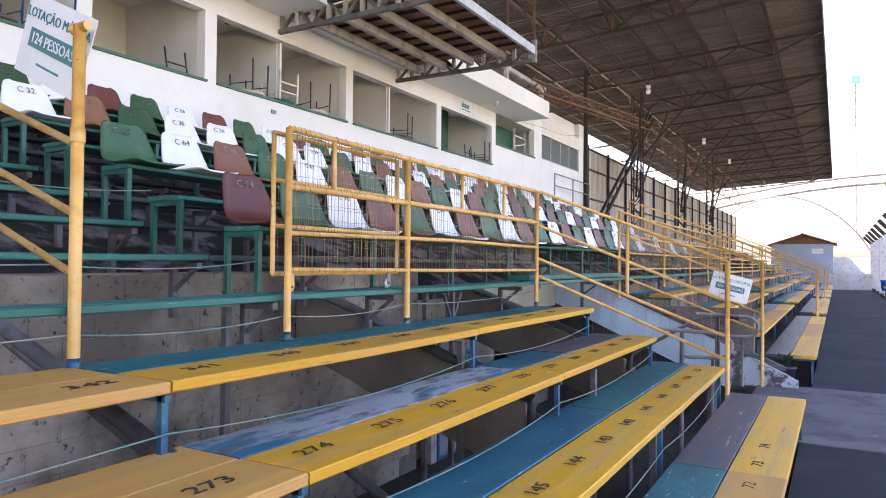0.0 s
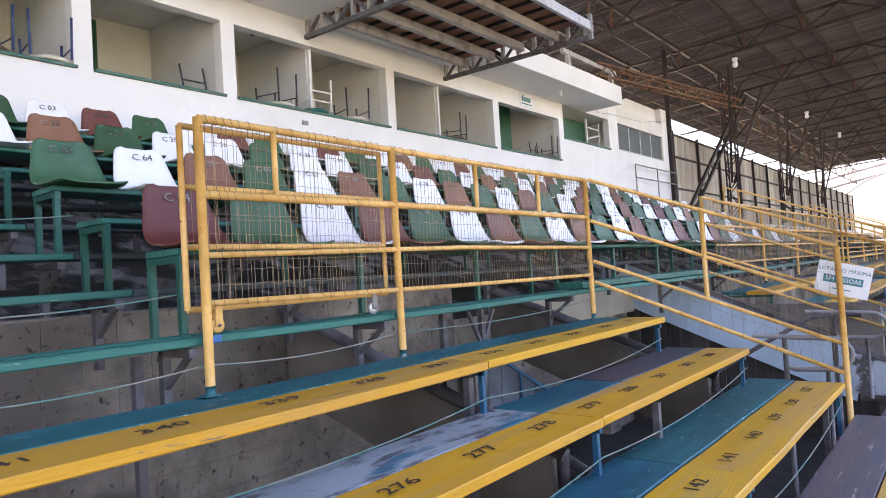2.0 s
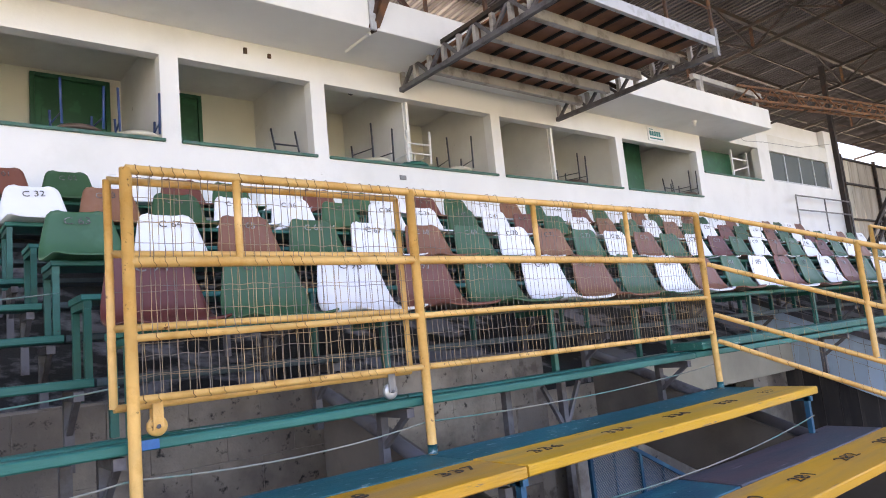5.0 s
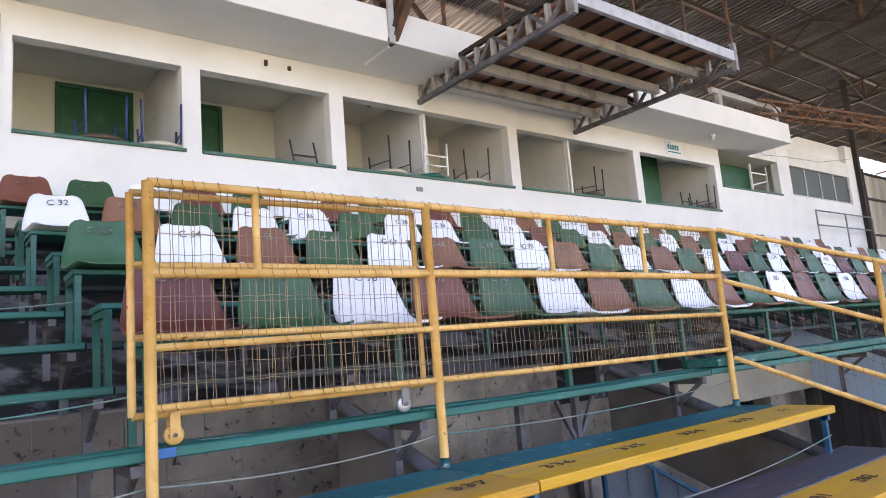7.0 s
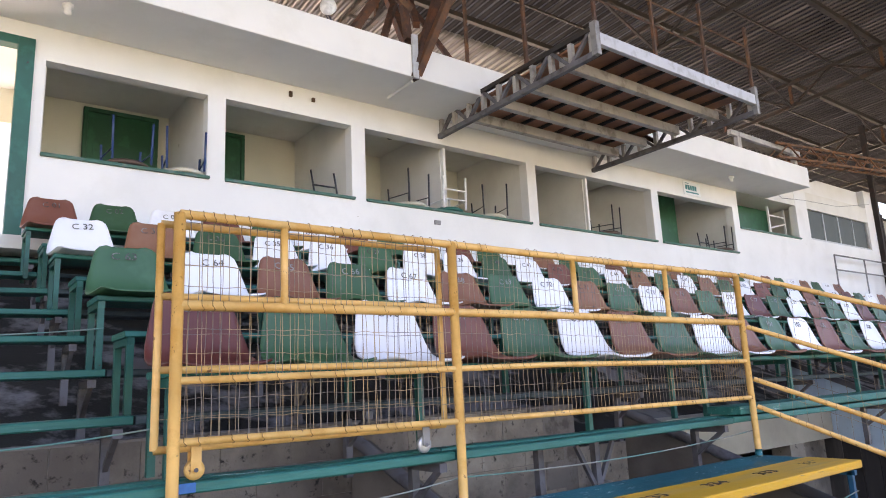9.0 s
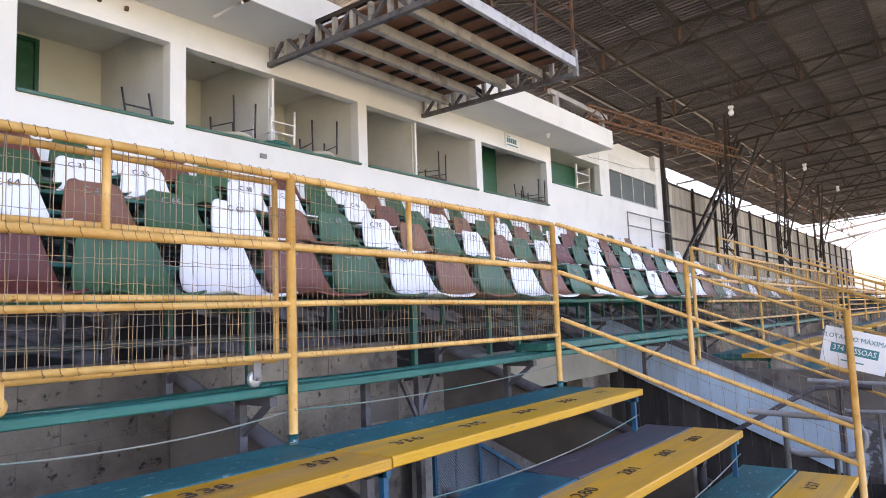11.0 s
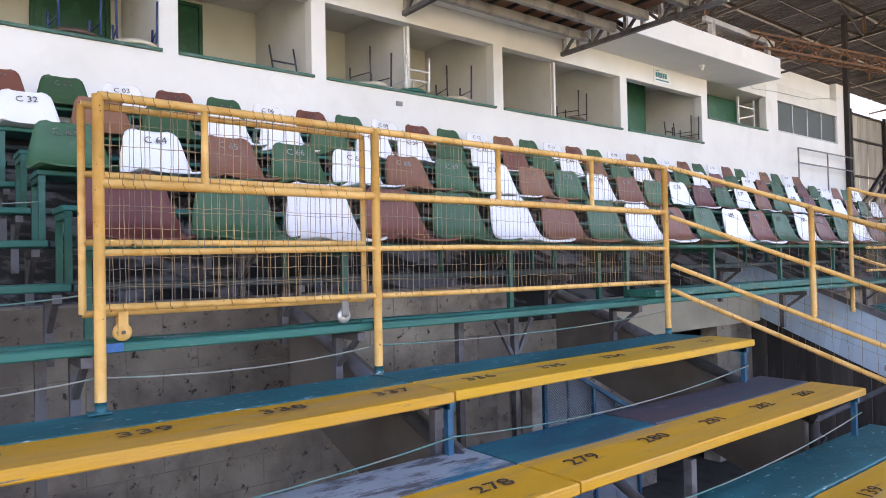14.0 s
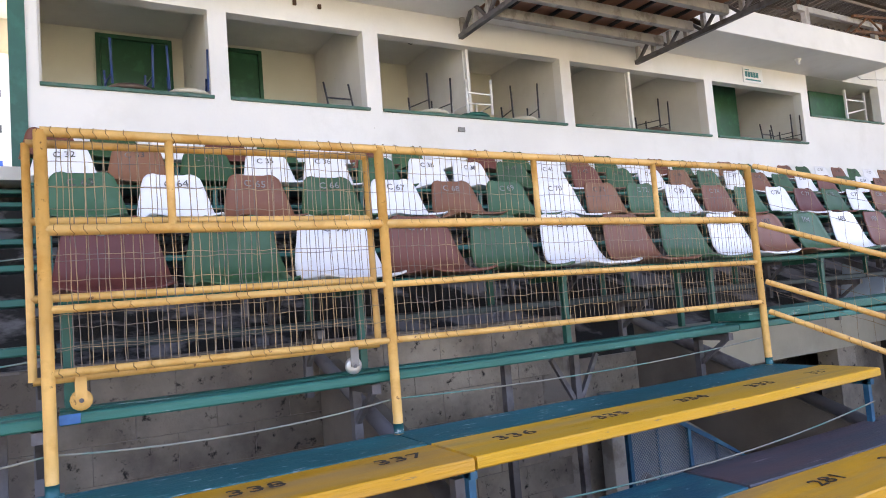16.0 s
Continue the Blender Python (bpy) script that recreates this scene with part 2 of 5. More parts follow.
INK = material("black_stencil_paint", (0.035, 0.025, 0.02), (0.12, 0.08, 0.04), 0.7, wear=(0.55, 0.7), wear_scale=30, tone=0.2, bump=0)
SIGN_WHITE = material("white_sign_board", (0.80, 0.83, 0.86), (0.74, 0.77, 0.80), 0.4, tone=0.03, bump=0)
SIGN_TEAL = material("teal_sign_print", (0.02, 0.20, 0.24), (0.03, 0.24, 0.27), 0.4, tone=0.05, bump=0)
PANEL_BLUE = material("pale_blue_panel_paint", (0.50, 0.63, 0.74), (0.43, 0.55, 0.66), 0.55, wear=(0.5, 0.7), wear_scale=3, tone=0.12, bump=0.15, second=(0.30, 0.29, 0.29), second_wear=(0.66, 0.70), second_scale=7)
FENCE_BOARD = material("pale_fence_sheet", (0.42, 0.38, 0.31), (0.28, 0.23, 0.18), 0.7, wear=(0.5, 0.65), wear_scale=1.5, tone=0.25, bump=0.2, stretch=(3, 3, 0.4), shift=0.25)
GLASS_DARK = material("dusty_window_glass", (0.06, 0.075, 0.07), (0.10, 0.11, 0.10), 0.45, wear=(0.5, 0.8), wear_scale=1.5, tone=0.1, bump=0)
ALU = material("aluminium_frame", (0.55, 0.56, 0.57), (0.45, 0.46, 0.47), 0.4, metal=0.6, tone=0.05, bump=0)
CHAIR_DARK = material("dark_chair_steel", (0.03, 0.035, 0.05), (0.06, 0.06, 0.07), 0.4, tone=0.1, bump=0)
CHAIR_BLUE = material("blue_chair_steel", (0.02, 0.05, 0.16), (0.04, 0.08, 0.2), 0.4, tone=0.1, bump=0)
CHAIR_SEAT = material("cream_chair_seat", (0.62, 0.58, 0.48), (0.5, 0.46, 0.38), 0.5, tone=0.1, bump=0.05)
CHAIR_BROWN = material("brown_chair_seat", (0.10, 0.065, 0.05), (0.15, 0.1, 0.08), 0.5, tone=0.1, bump=0.05)
LAMP_WHITE = material("white_lamp_enamel", (0.8, 0.8, 0.8), (0.6, 0.6, 0.6), 0.35, tone=0.05, bump=0)
HOUSE_BLUE = material("pale_blue_plaster", (0.42, 0.50, 0.62), (0.36, 0.43, 0.54), 0.85, tone=0.1, bump=0.2)
TILE_BROWN = material("brown_roof_tile", (0.24, 0.11, 0.06), (0.17, 0.08, 0.05), 0.8, tone=0.2, bump=0.4)
BIN_BLUE = material("blue_bin_plastic", (0.02, 0.10, 0.42), (0.03, 0.14, 0.5), 0.4, tone=0.1, bump=0)
POST_CONC = material("whitewashed_concrete", (0.60, 0.62, 0.66), (0.42, 0.42, 0.43), 0.85, wear=(0.5, 0.65), tone=0.15, bump=0.3)
FLAKED_KERB = material("flaking_whitewash", (0.44, 0.48, 0.54), (0.10, 0.09, 0.085), 0.9, wear=(0.49, 0.55), wear_scale=3.5, tone=0.2, bump=0.5, second=(0.20, 0.19, 0.19), second_wear=(0.56, 0.64), second_scale=12, placed=True)
LEAF = material("leaf_green", (0.045, 0.075, 0.03), (0.07, 0.10, 0.04), 0.6, tone=0.3, bump=0, shift=0.2)
FLAT_WHITE = material("white_building_plaster", (0.74, 0.75, 0.77), (0.66, 0.67, 0.70), 0.85, tone=0.04, tone_scale=0.1, wear_scale=0.3, bump=0)
ORANGE_RUST = material("orange_rust", (0.19, 0.075, 0.026), (0.10, 0.05, 0.03), 0.75, wear=(0.45, 0.6), wear_scale=6, tone=0.3, bump=0.3)
# Near-black base stands in for shade between the rows; pale patches are concrete.
SHADED_SLAB = material("shaded_slab_concrete", (0.020, 0.018, 0.017), (0.22, 0.21, 0.22), 0.9, wear=(0.50, 0.58), wear_scale=1.5, tone=0.3, bump=0.4, placed=True)
PALE_STEEL = material("pale_grey_steel_paint", (0.46, 0.47, 0.50), (0.36, 0.36, 0.37), 0.5, tone=0.08, bump=0.05)
TEAL_LAMP = material("teal_lamp_panel", (0.05, 0.35, 0.36), (0.05, 0.30, 0.32), 0.5, tone=0.05, bump=0)
BARK = material("bark", (0.12, 0.09, 0.07), (0.08, 0.06, 0.05), 0.9, tone=0.3, bump=0.5)

# ---- mesh helpers ----


def thing(name, label, category, at=(0, 0, 0), group="", kind=""):
    ob = new(name)
    ob.empty_display_size = 0.1
    ob.matrix_world = Matrix.Translation(at)
    return tagged(ob, label, category, group, kind)


def mesh_of(name, bm, mat, smooth=False):
    me = bpy.data.meshes.new(name)
    bm.normal_update()
    if smooth:
        for f in bm.faces:
            f.smooth = True
    bm.to_mesh(me)
    bm.free()
    for m in mat if isinstance(mat, (list, tuple)) else (mat,):
        me.materials.append(m)
    return me


def part(name, bm, mat, parent, label="", smooth=False):
    """Links a bmesh, or a finished mesh, as one object under a thing or a part, in the parent's space."""
    me = bm if isinstance(bm, bpy.types.Mesh) else mesh_of(name, bm, mat, smooth)
    ob = new(name, me)
    ob.parent = parent
    if label:
        ob["label"] = label
    return ob


def solid(name, bm, mat, label, category, kind="", group="", smooth=False):
    return tagged(new(name, mesh_of(name, bm, mat, smooth)), label, category, group, kind)


def box(bm, x0, x1, y0, y1, z0, z1, bevel=0.0, m=None):
    r = bmesh.ops.create_cube(bm, size=1.0)
    mat = Matrix.LocRotScale(((x0 + x1) / 2, (y0 + y1) / 2, (z0 + z1) / 2), None, (abs(x1 - x0), abs(y1 - y0), abs(z1 - z0)))
    bmesh.ops.transform(bm, matrix=mat, verts=r["verts"])
    vs = r["verts"]
    if bevel:
        es = list({e for v in vs for e in v.link_edges})
        out = bmesh.ops.bevel(bm, geom=es, offset=bevel, segments=2, affect="EDGES", profile=0.6)
        vs = list({v for f in out["faces"] for v in f.verts} | {v for v in vs if v.is_valid})
    if m is not None:
        bmesh.ops.transform(bm, matrix=m, verts=vs)
    return bm


def tube(bm, pts, r, n=8, closed=False, square=False):
    """A swept pipe through points; a square section for bars."""
    pts = [Vector(p) for p in pts]
    rings = []
    up0 = Vector((0, 0, 1))
    count = len(pts)
    if square:
        n = 4
    for i, p in enumerate(pts):
        if closed:
            d = pts[(i + 1) % count] - pts[i - 1]
        else:
            d = pts[min(i + 1, count - 1)] - pts[max(i - 1, 0)]
        d.normalize()
        up = up0 if abs(d.z) < 0.9 else Vector((0, 1, 0))
        a = d.cross(up).normalized()
        b = a.cross(d).normalized()
        off = math.pi / 4 if square else 0
        k = r * (math.sqrt(2) if square else 1)
        rings.append([bm.verts.new(p + (a * math.cos(off + 2 * math.pi * j / n) + b * math.sin(off + 2 * math.pi * j / n)) * k) for j in range(n)])
    for i in range(count if closed else count - 1):
        A, B = rings[i], rings[(i + 1) % count]
        for j in range(n):
            f = bm.faces.new((A[j], A[(j + 1) % n], B[(j + 1) % n], B[j]))
            f.smooth = not square
    if not closed:
        bm.faces.new(rings[0])
        bm.faces.new(rings[-1][::-1])
    return bm


def pipe(name, parent, pts, r, mat, label="", n=10, square=False, closed=False):
    return part(name, tube(bmesh.new(), pts, r, n, closed, square), mat, parent, label)


def lathe(bm, profile, n=16, m=None):
    rings = []
    for r, z in profile:
        rings.append([bm.verts.new((r * math.cos(2 * math.pi * j / n), r * math.sin(2 * math.pi * j / n), z)) for j in range(n)])
    for A, B in zip(rings, rings[1:]):
        for j in range(n):
            f = bm.faces.new((A[j], A[(j + 1) % n], B[(j + 1) % n], B[j]))
            f.smooth = True
    bm.faces.new(rings[0][::-1])
    bm.faces.new(rings[-1])
    if m is not None:
        bmesh.ops.transform(bm, matrix=m, verts=[v for ring in rings for v in ring])
    return bm


TEXTS = {}


def text_mesh(words, size, mat, squeeze=1.0):
    key = (words, size, mat.name)
    if key not in TEXTS:
        cu = bpy.data.curves.new("writing", "FONT")
        cu.body, cu.size, cu.align_x, cu.align_y = words, size, "CENTER", "CENTER"
        cu.extrude, cu.resolution_u = 0.0008, 2
        tmp = bpy.data.objects.new("writing", cu)
        me = bpy.data.meshes.new_from_object(tmp)
        me.name = "writing"
        bpy.data.objects.remove(tmp)
        me.materials.clear()
        me.materials.append(mat)
        me.transform(Matrix.Diagonal((squeeze, 1, 1, 1)))
        TEXTS[key] = me
    return TEXTS[key]


def writing(words, size, mat, parent, m, label="", squeeze=1.0):
    ob = new("writing", text_mesh(words, size, mat, squeeze))
    ob.parent = parent
    ob.matrix_local = m
    if label:
        ob["label"] = label
    return ob


def plank_mesh(length, width, thick, seed, sag=0.006):
    """A board along y with rounded, slightly wavy edges; top at z = 0, front edge at x = 0, back at -width."""
    rnd = random.Random(seed)
    bm = bmesh.new()
    n = max(2, int(length / 0.5))
    c = 0.006
    prof = [(0, -thick + c), (0, -c), (-c, 0), (-width + c, 0), (-width, -c), (-width, -thick + c), (-width + c, -thick), (-c, -thick)]
    rings = []
    for i in range(n + 1):
        y = length * i / n
        dx, dz = rnd.uniform(-1, 1) * 0.0018, rnd.uniform(-1, 0.6) * sag * 0.5 - (sag if 0 < i < n else 0) * 0.5
        rings.append([bm.verts.new((px + dx, y, pz + dz)) for px, pz in prof])
    for A, B in zip(rings, rings[1:]):
        for j in range(8):
            bm.faces.new((A[j], A[(j + 1) % 8], B[(j + 1) % 8], B[j]))
    bm.faces.new(rings[0])
    bm.faces.new(rings[-1][::-1])
    bmesh.ops.recalc_face_normals(bm, faces=bm.faces)
    return bm

# ---- setting: ground, walkway, under the stand ----
FX = -7.4      # facade plane
BACK = -9.16   # back wall of the boxes
UNDER = -0.55  # floor under the stand

bm = bmesh.new()
box(bm, -700, 700, -600, 900, UNDER - 0.3, UNDER)
solid("ground", bm, FIELD, "pale dusty ground spreading out beyond the stadium", "ground", "structure")
bm = bmesh.new()
box(bm, -0.30, 2.3, -12, 7.18, UNDER + 0.004, 0)
box(bm, -0.30, 2.3, 10.5, 75, UNDER + 0.004, 0)
solid("pavement", bm, ASPHALT, "dark bluish asphalt walkway in front of the lowest benches", "pavement", "structure")
bm = bmesh.new()
box(bm, 2.304, 7.0, -12, 62, UNDER + 0.004, UNDER + 0.02)
solid("court", bm, COURT, "grey worn ground beyond the walkway fence", "ground", "structure")
bm = bmesh.new()
box(bm, -0.95, 2.3, 7.184, 10.496, UNDER + 0.004, 0.012, 0.01)
solid("landing", bm, SLAB, "pale worn concrete landing across the asphalt walkway", "landing", "structure")
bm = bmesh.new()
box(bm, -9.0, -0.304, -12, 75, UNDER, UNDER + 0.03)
solid("floor", bm, SHADED_FLOOR, "floor under the grandstand, coloured dark for the shade there", "floor", "structure")

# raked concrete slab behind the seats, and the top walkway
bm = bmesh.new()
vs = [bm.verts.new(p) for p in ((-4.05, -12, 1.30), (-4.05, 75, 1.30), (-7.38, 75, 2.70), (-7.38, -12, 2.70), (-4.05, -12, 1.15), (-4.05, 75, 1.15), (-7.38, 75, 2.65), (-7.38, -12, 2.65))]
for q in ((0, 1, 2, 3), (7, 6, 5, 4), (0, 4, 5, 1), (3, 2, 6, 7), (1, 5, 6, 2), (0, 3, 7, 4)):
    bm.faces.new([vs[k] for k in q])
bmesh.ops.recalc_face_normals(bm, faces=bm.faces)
solid("raked_slab", bm, SHADED_SLAB, "sloping concrete slab under the seat rows, coloured dark for shade", "slab", "structure")
bm = bmesh.new()
box(bm, -10.0, -7.02, -12, 22.1, 3.10, 3.22)
box(bm, -10.0, -7.385, 22.1, 75, 2.55, 3.0)
solid("upper_floor", bm, ROOM_GREY, "concrete walkway behind the highest seat row", "floor", "structure")

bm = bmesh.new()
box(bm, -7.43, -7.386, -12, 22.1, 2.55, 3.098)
solid("top_riser", bm, SHADED_SLAB, "riser below the upper walkway, coloured dark for shade", "wall", "structure")
bm = bmesh.new()
box(bm, -10.0, -9.85, -12, 75, UNDER + 0.03, 3.0)
solid("wall_base", bm, CONCRETE, "concrete rear wall below the boxes", "wall", "structure")

# ---- facade with its boxes ----
OPENINGS = [(2.86, 4.44, 4.10, 5.07), (4.64, 6.25, 4.10, 5.07), (6.45, 9.31, 4.10, 5.07), (9.50, 12.40, 4.10, 5.06), (12.60, 15.08, 4.10, 5.06),
            (15.30, 17.80, 4.64, 5.42), (18.36, 21.65, 4.68, 5.53)]
Y0, Y1 = -12.0, 22.1
ZT, ZL = 5.42, 3.224
bm = bmesh.new()
box(bm, FX - 0.16, FX, Y0, 1.75, ZL, ZT)
box(bm, FX - 0.16, FX, 1.75, 2.76, 5.25, ZT)
prev = 2.76
for y0, y1, z0, z1 in OPENINGS:
    box(bm, FX - 0.16, FX, prev, y0, ZL, ZT if y0 < 15 else 6.3)
    box(bm, FX - 0.16, FX, y0, y1, ZL, z0)
    if z1 < ZT:
        box(bm, FX - 0.16, FX, y0, y1, z1, ZT if y0 < 15 else 6.3)
    prev = y1
box(bm, FX - 0.16, FX, prev, Y1, ZL, 6.3)
solid("wall_west", bm, WALL_WHITE, "white painted facade with a row of open boxes", "wall", "structure")
bm = bmesh.new()
box(bm, BACK - 0.15, BACK, Y0, 0.6, 3.224, ZT)
box(bm, BACK - 0.15, BACK, 2.75, Y1, 3.224, ZT)
box(bm, BACK - 0.15, BACK, 0.6, 2.75, 5.0, ZT)
solid("wall_back", bm, CREAM, "cream back wall of the open boxes", "wall", "structure")
bm = bmesh.new()
for y in (2.765, 4.48, 6.28, 9.34, 12.43, 15.12, 18.0, 21.94):
    box(bm, BACK + 0.002, FX - 0.162, y, y + 0.12, ZL, ZT - 0.004)
solid("partition_wall", bm, ROOM_GREY, "plastered partition walls between the boxes", "wall", "structure")
bm = bmesh.new()
box(bm, -10.2, FX - 0.004, Y0, Y1, ZT, ZT + 0.4)
solid("ceiling", bm, ROOM_GREY, "stained white ceiling of the boxes", "ceiling", "structure")
bm = bmesh.new()
box(bm, BACK + 0.002, FX - 0.162, 2.89, Y1 - 0.01, 3.226, 3.34)
solid("box_floor", bm, CONCRETE, "concrete floor of the boxes", "floor", "structure")
bm = bmesh.new()
box(bm, FX, -6.44, Y0, 16.5, ZT, ZT + 0.42, 0.012)
solid("canopy_slab", bm, WALL_WHITE, "white projecting concrete slab above the boxes", "canopy", "structure")
# parapet above the far end of the facade
bm = bmesh.new()
box(bm, -10.0, FX - 0.164, 16.5, Y1, ZT + 0.41, 6.3)
solid("parapet", bm, WALL_WHITE, "white upper wall at the end of the facade", "wall", "structure")

# sills
for k, (y0, y1, z0, z1) in enumerate(OPENINGS[:6]):
    bm = bmesh.new()
    box(bm, FX - 0.20, FX + 0.035, y0 + 0.004, y1 + 0.03, z0 - 0.012, z0 + 0.022, 0.006)
    solid("window_sill", bm, SILL_GREEN, "worn dark green sill of an open box", "sill", "structure")
    bm = bmesh.new()
    if k < 5:
        box(bm, FX - 0.62, FX - 0.204, y0 - 0.15, y1 + 0.02, z0 - 0.06, z0 - 0.004, 0.006)
        solid("counter", bm, ROOM_GREY, "plastered counter behind the sill of a box", "counter", "structure")

# slender dividers in the wide openings
for y in (7.80, 10.78):
    bm = bmesh.new()
    box(bm, FX - 0.15, FX - 0.10, y - 0.022, y + 0.022, 4.124, 5.068, 0.004)
    solid("mullion", bm, WALL_WHITE, "slender white post dividing a wide box opening", "post", "structure")
for y in (7.80, 10.78):
    bm = bmesh.new()
    box(bm, BACK + 0.003, FX - 0.155, y - 0.04, y + 0.04, 3.345, ZT - 0.005)
    solid("partition_wall", bm, ROOM_GREY, "thin plastered partition inside a wide box", "wall", "structure")


def green_door(y0, y1, top, label):
    d = thing("door_1", label, "door", (BACK, y0, 3.34), kind="structure")
    bm = bmesh.new()
    w = y1 - y0
    for a, b in ((0, 0.05), (w - 0.05, w)):
        box(bm, 0.002, 0.06, a, b, 0.004, top - 3.34, 0.004)
    box(bm, 0.002, 0.06, 0.05, w - 0.05, top - 3.34 - 0.05, top - 3.34, 0.004)
    part("door_frame", bm, DOOR_GREEN, d)
    bm = bmesh.new()
    box(bm, 0.004, 0.035, 0.054, w - 0.054, 0.01, top - 3.34 - 0.054, 0.003)
    for z in (0.55, 1.35):
        box(bm, 0.035, 0.042, 0.12, w - 0.12, z - 0.3, z + 0.25, 0.003)
    part("leaf", bm, DOOR_GREEN, d)
    bm = bmesh.new()
    box(bm, 0.042, 0.075, w - 0.13, w - 0.10, 0.95, 1.08, 0.006)
    part("handle", bm, ALU, d, "small metal handle")


green_door(3.46, 4.34, 5.36, "closed dark green door at the back of a box")
green_door(4.70, 5.50, 5.36, "closed dark green door at the back of a box")
green_door(6.42, 7.00, 5.30, "closed dark green door at the back of a box")
green_door(14.3, 15.08, 5.36, "closed dark green door at the back of a box")
green_door(15.4, 17.6, 5.38, "closed dark green door at the back of the last box")

# doorway with green trim beside the first box
d = thing("door_frame_green", "green painted frame of a doorway in the white facade", "door frame", (FX, 1.75, 3.224), kind="structure")
for name, a in (("jamb", (0.87, 1.01, 0.004, 2.03)), ("jamb", (0.0, 0.09, 0.004, 2.03)), ("head", (0.09, 0.87, 1.94, 2.03))):
    bm = bmesh.new()
    box(bm, -0.10, 0.03, a[0], a[1], a[2], a[3], 0.005)
    part(name, bm, GREEN_STEEL, d)

# ceiling detectors / lamp holders in the boxes
for y, x in ((3.70, -7.95), (5.30, -7.95), (7.35, -8.2), (10.3, -8.2)):
    t = thing("ceiling_rose", "round white ceiling rose in a box", "ceiling lamp", (x, y, ZT), group="ceiling roses")
    bm = lathe(bmesh.new(), [(0.085, 0.0), (0.085, -0.02), (0.06, -0.035)], 14)
    part("base", bm, WALL_WHITE, t)
    bm = lathe(bmesh.new(), [(0.045, -0.035), (0.04, -0.06), (0.02, -0.075)], 12)
    part("holder", bm, CHAIR_DARK, t)
for y in (2.95, 14.2):
    t = thing("soffit_lamp", "small white lamp holder under the canopy", "ceiling lamp", (-6.85, y, ZT), group="soffit lamps")
    bm = lathe(bmesh.new(), [(0.05, 0.0), (0.05, -0.03), (0.03, -0.05), (0.035, -0.09), (0.015, -0.11)], 12)
    part("holder", bm, LAMP_WHITE, t)

# last window
w = thing("window_1", "wide aluminium sliding window with dusty dark panes", "window", (FX, 18.36, 4.68), kind="structure")
W, H = 21.65 - 18.36, 5.53 - 4.68
bm = bmesh.new()
for a in ((0, W, 0, 0.05), (0, W, H - 0.05, H), (0, 0.05, 0.05, H - 0.05), (W - 0.05, W, 0.05, H - 0.05)):
    box(bm, -0.10, -0.03, a[0] + 0.003, a[1] - 0.003, a[2] + 0.003, a[3] - 0.003, 0.003)
part("window_frame", bm, ALU, w)
for k in range(4):
    bm = bmesh.new()
    a, b = 0.05 + k * (W - 0.1) / 4, 0.05 + (k + 1) * (W - 0.1) / 4
    box(bm, -0.075, -0.065, a + 0.02, b - 0.02, 0.055, H - 0.055)
    part("pane", bm, GLASS_DARK, w)
    if k:
        bm = bmesh.new()
        box(bm, -0.085, -0.045, a - 0.02, a + 0.02, 0.05, H - 0.05, 0.003)
        part("mullion", bm, ALU, w)

# sign over the fifth box
t = thing("box_sign", "small white sign with dark green lettering on the facade", "sign", (FX + 0.012, 13.70, 5.25))
bm = bmesh.new()
box(bm, -0.010, 0.006, -0.27, 0.27, -0.13, 0.13, 0.003)
part("board", bm, SIGN_WHITE, t)
bm = bmesh.new()
for k in range(5):
    box(bm, 0.007, 0.010, -0.22 + 0.075 * k, -0.16 + 0.075 * k, -0.035, 0.06)
part("logo", bm, SIGN_TEAL, t, "dark green block lettering")
bm = bmesh.new()
box(bm, 0.007, 0.010, -0.22, 0.2, -0.095, -0.07)
box(bm, 0.007, 0.010, -0.22, -0.1, 0.085, 0.1)
part("small_print", bm, SIGN_TEAL, t)
# stub marks on the facade
for y, z, h in ((5.42, 5.30, 0.07), (5.72, 5.29, 0.05)):
    bm = bmesh.new()
    box(bm, FX + 0.001, FX + 0.03, y - 0.02, y + 0.02, z - h / 2, z + h / 2, 0.004)
    solid("bracket_stub", bm, RUST, "rusty bracket stub sticking out of the white facade", "bracket")
t = thing("junction_box", "small grey junction box on the white facade", "junction box", (FX, 7.55, 3.93))
bm = bmesh.new()
box(bm, 0.0, 0.02, -0.05, 0.05, -0.03, 0.03, 0.004)
part("cover", bm, GREY_STEEL, t)

# ---- roof ----
RZ = lambda x: 8.62 + 0.055 * (x + 0.3)


def sheets(name, x0, x1, y0, y1, label, mat):
    """Corrugated sheets between x0 and x1, ridges across the slope."""
    bm = bmesh.new()
    period = 0.16
    last = None
    for i in range(int((y1 - y0) / (period / 4)) + 1):
        y = y0 + i * period / 4
        dz = (-0.02 if x1 < -7 else 0.0) + 0.012 * math.sin(2 * math.pi * (i % 4) / 4) + 0.006 * (int(y / 1.05) % 2)
        row = (bm.verts.new((x0, y, RZ(x0) + dz)), bm.verts.new((x1, y, RZ(x1) + dz)))
        if last:
            f = bm.faces.new((last[0], last[1], row[1], row[0]))
            f.smooth = True
        last = row
    bmesh.ops.solidify(bm, geom=bm.faces[:], thickness=0.006)
    solid(name, bm, mat, label, "roof", "structure")


sheets("roof", -9.25, -0.32, -14, 62, "dark corrugated metal roof over the grandstand", SHEET)
sheets("roof_rear", -10.6, -9.15, -14, 14.0, "pale grey corrugated sheets along the rear eave", PALE_SHEET)
sheets("roof_rear", -10.6, -9.20, 14.0, 62, "dark corrugated sheets along the rear eave", SHEET)
# edge flashing
bm = bmesh.new()
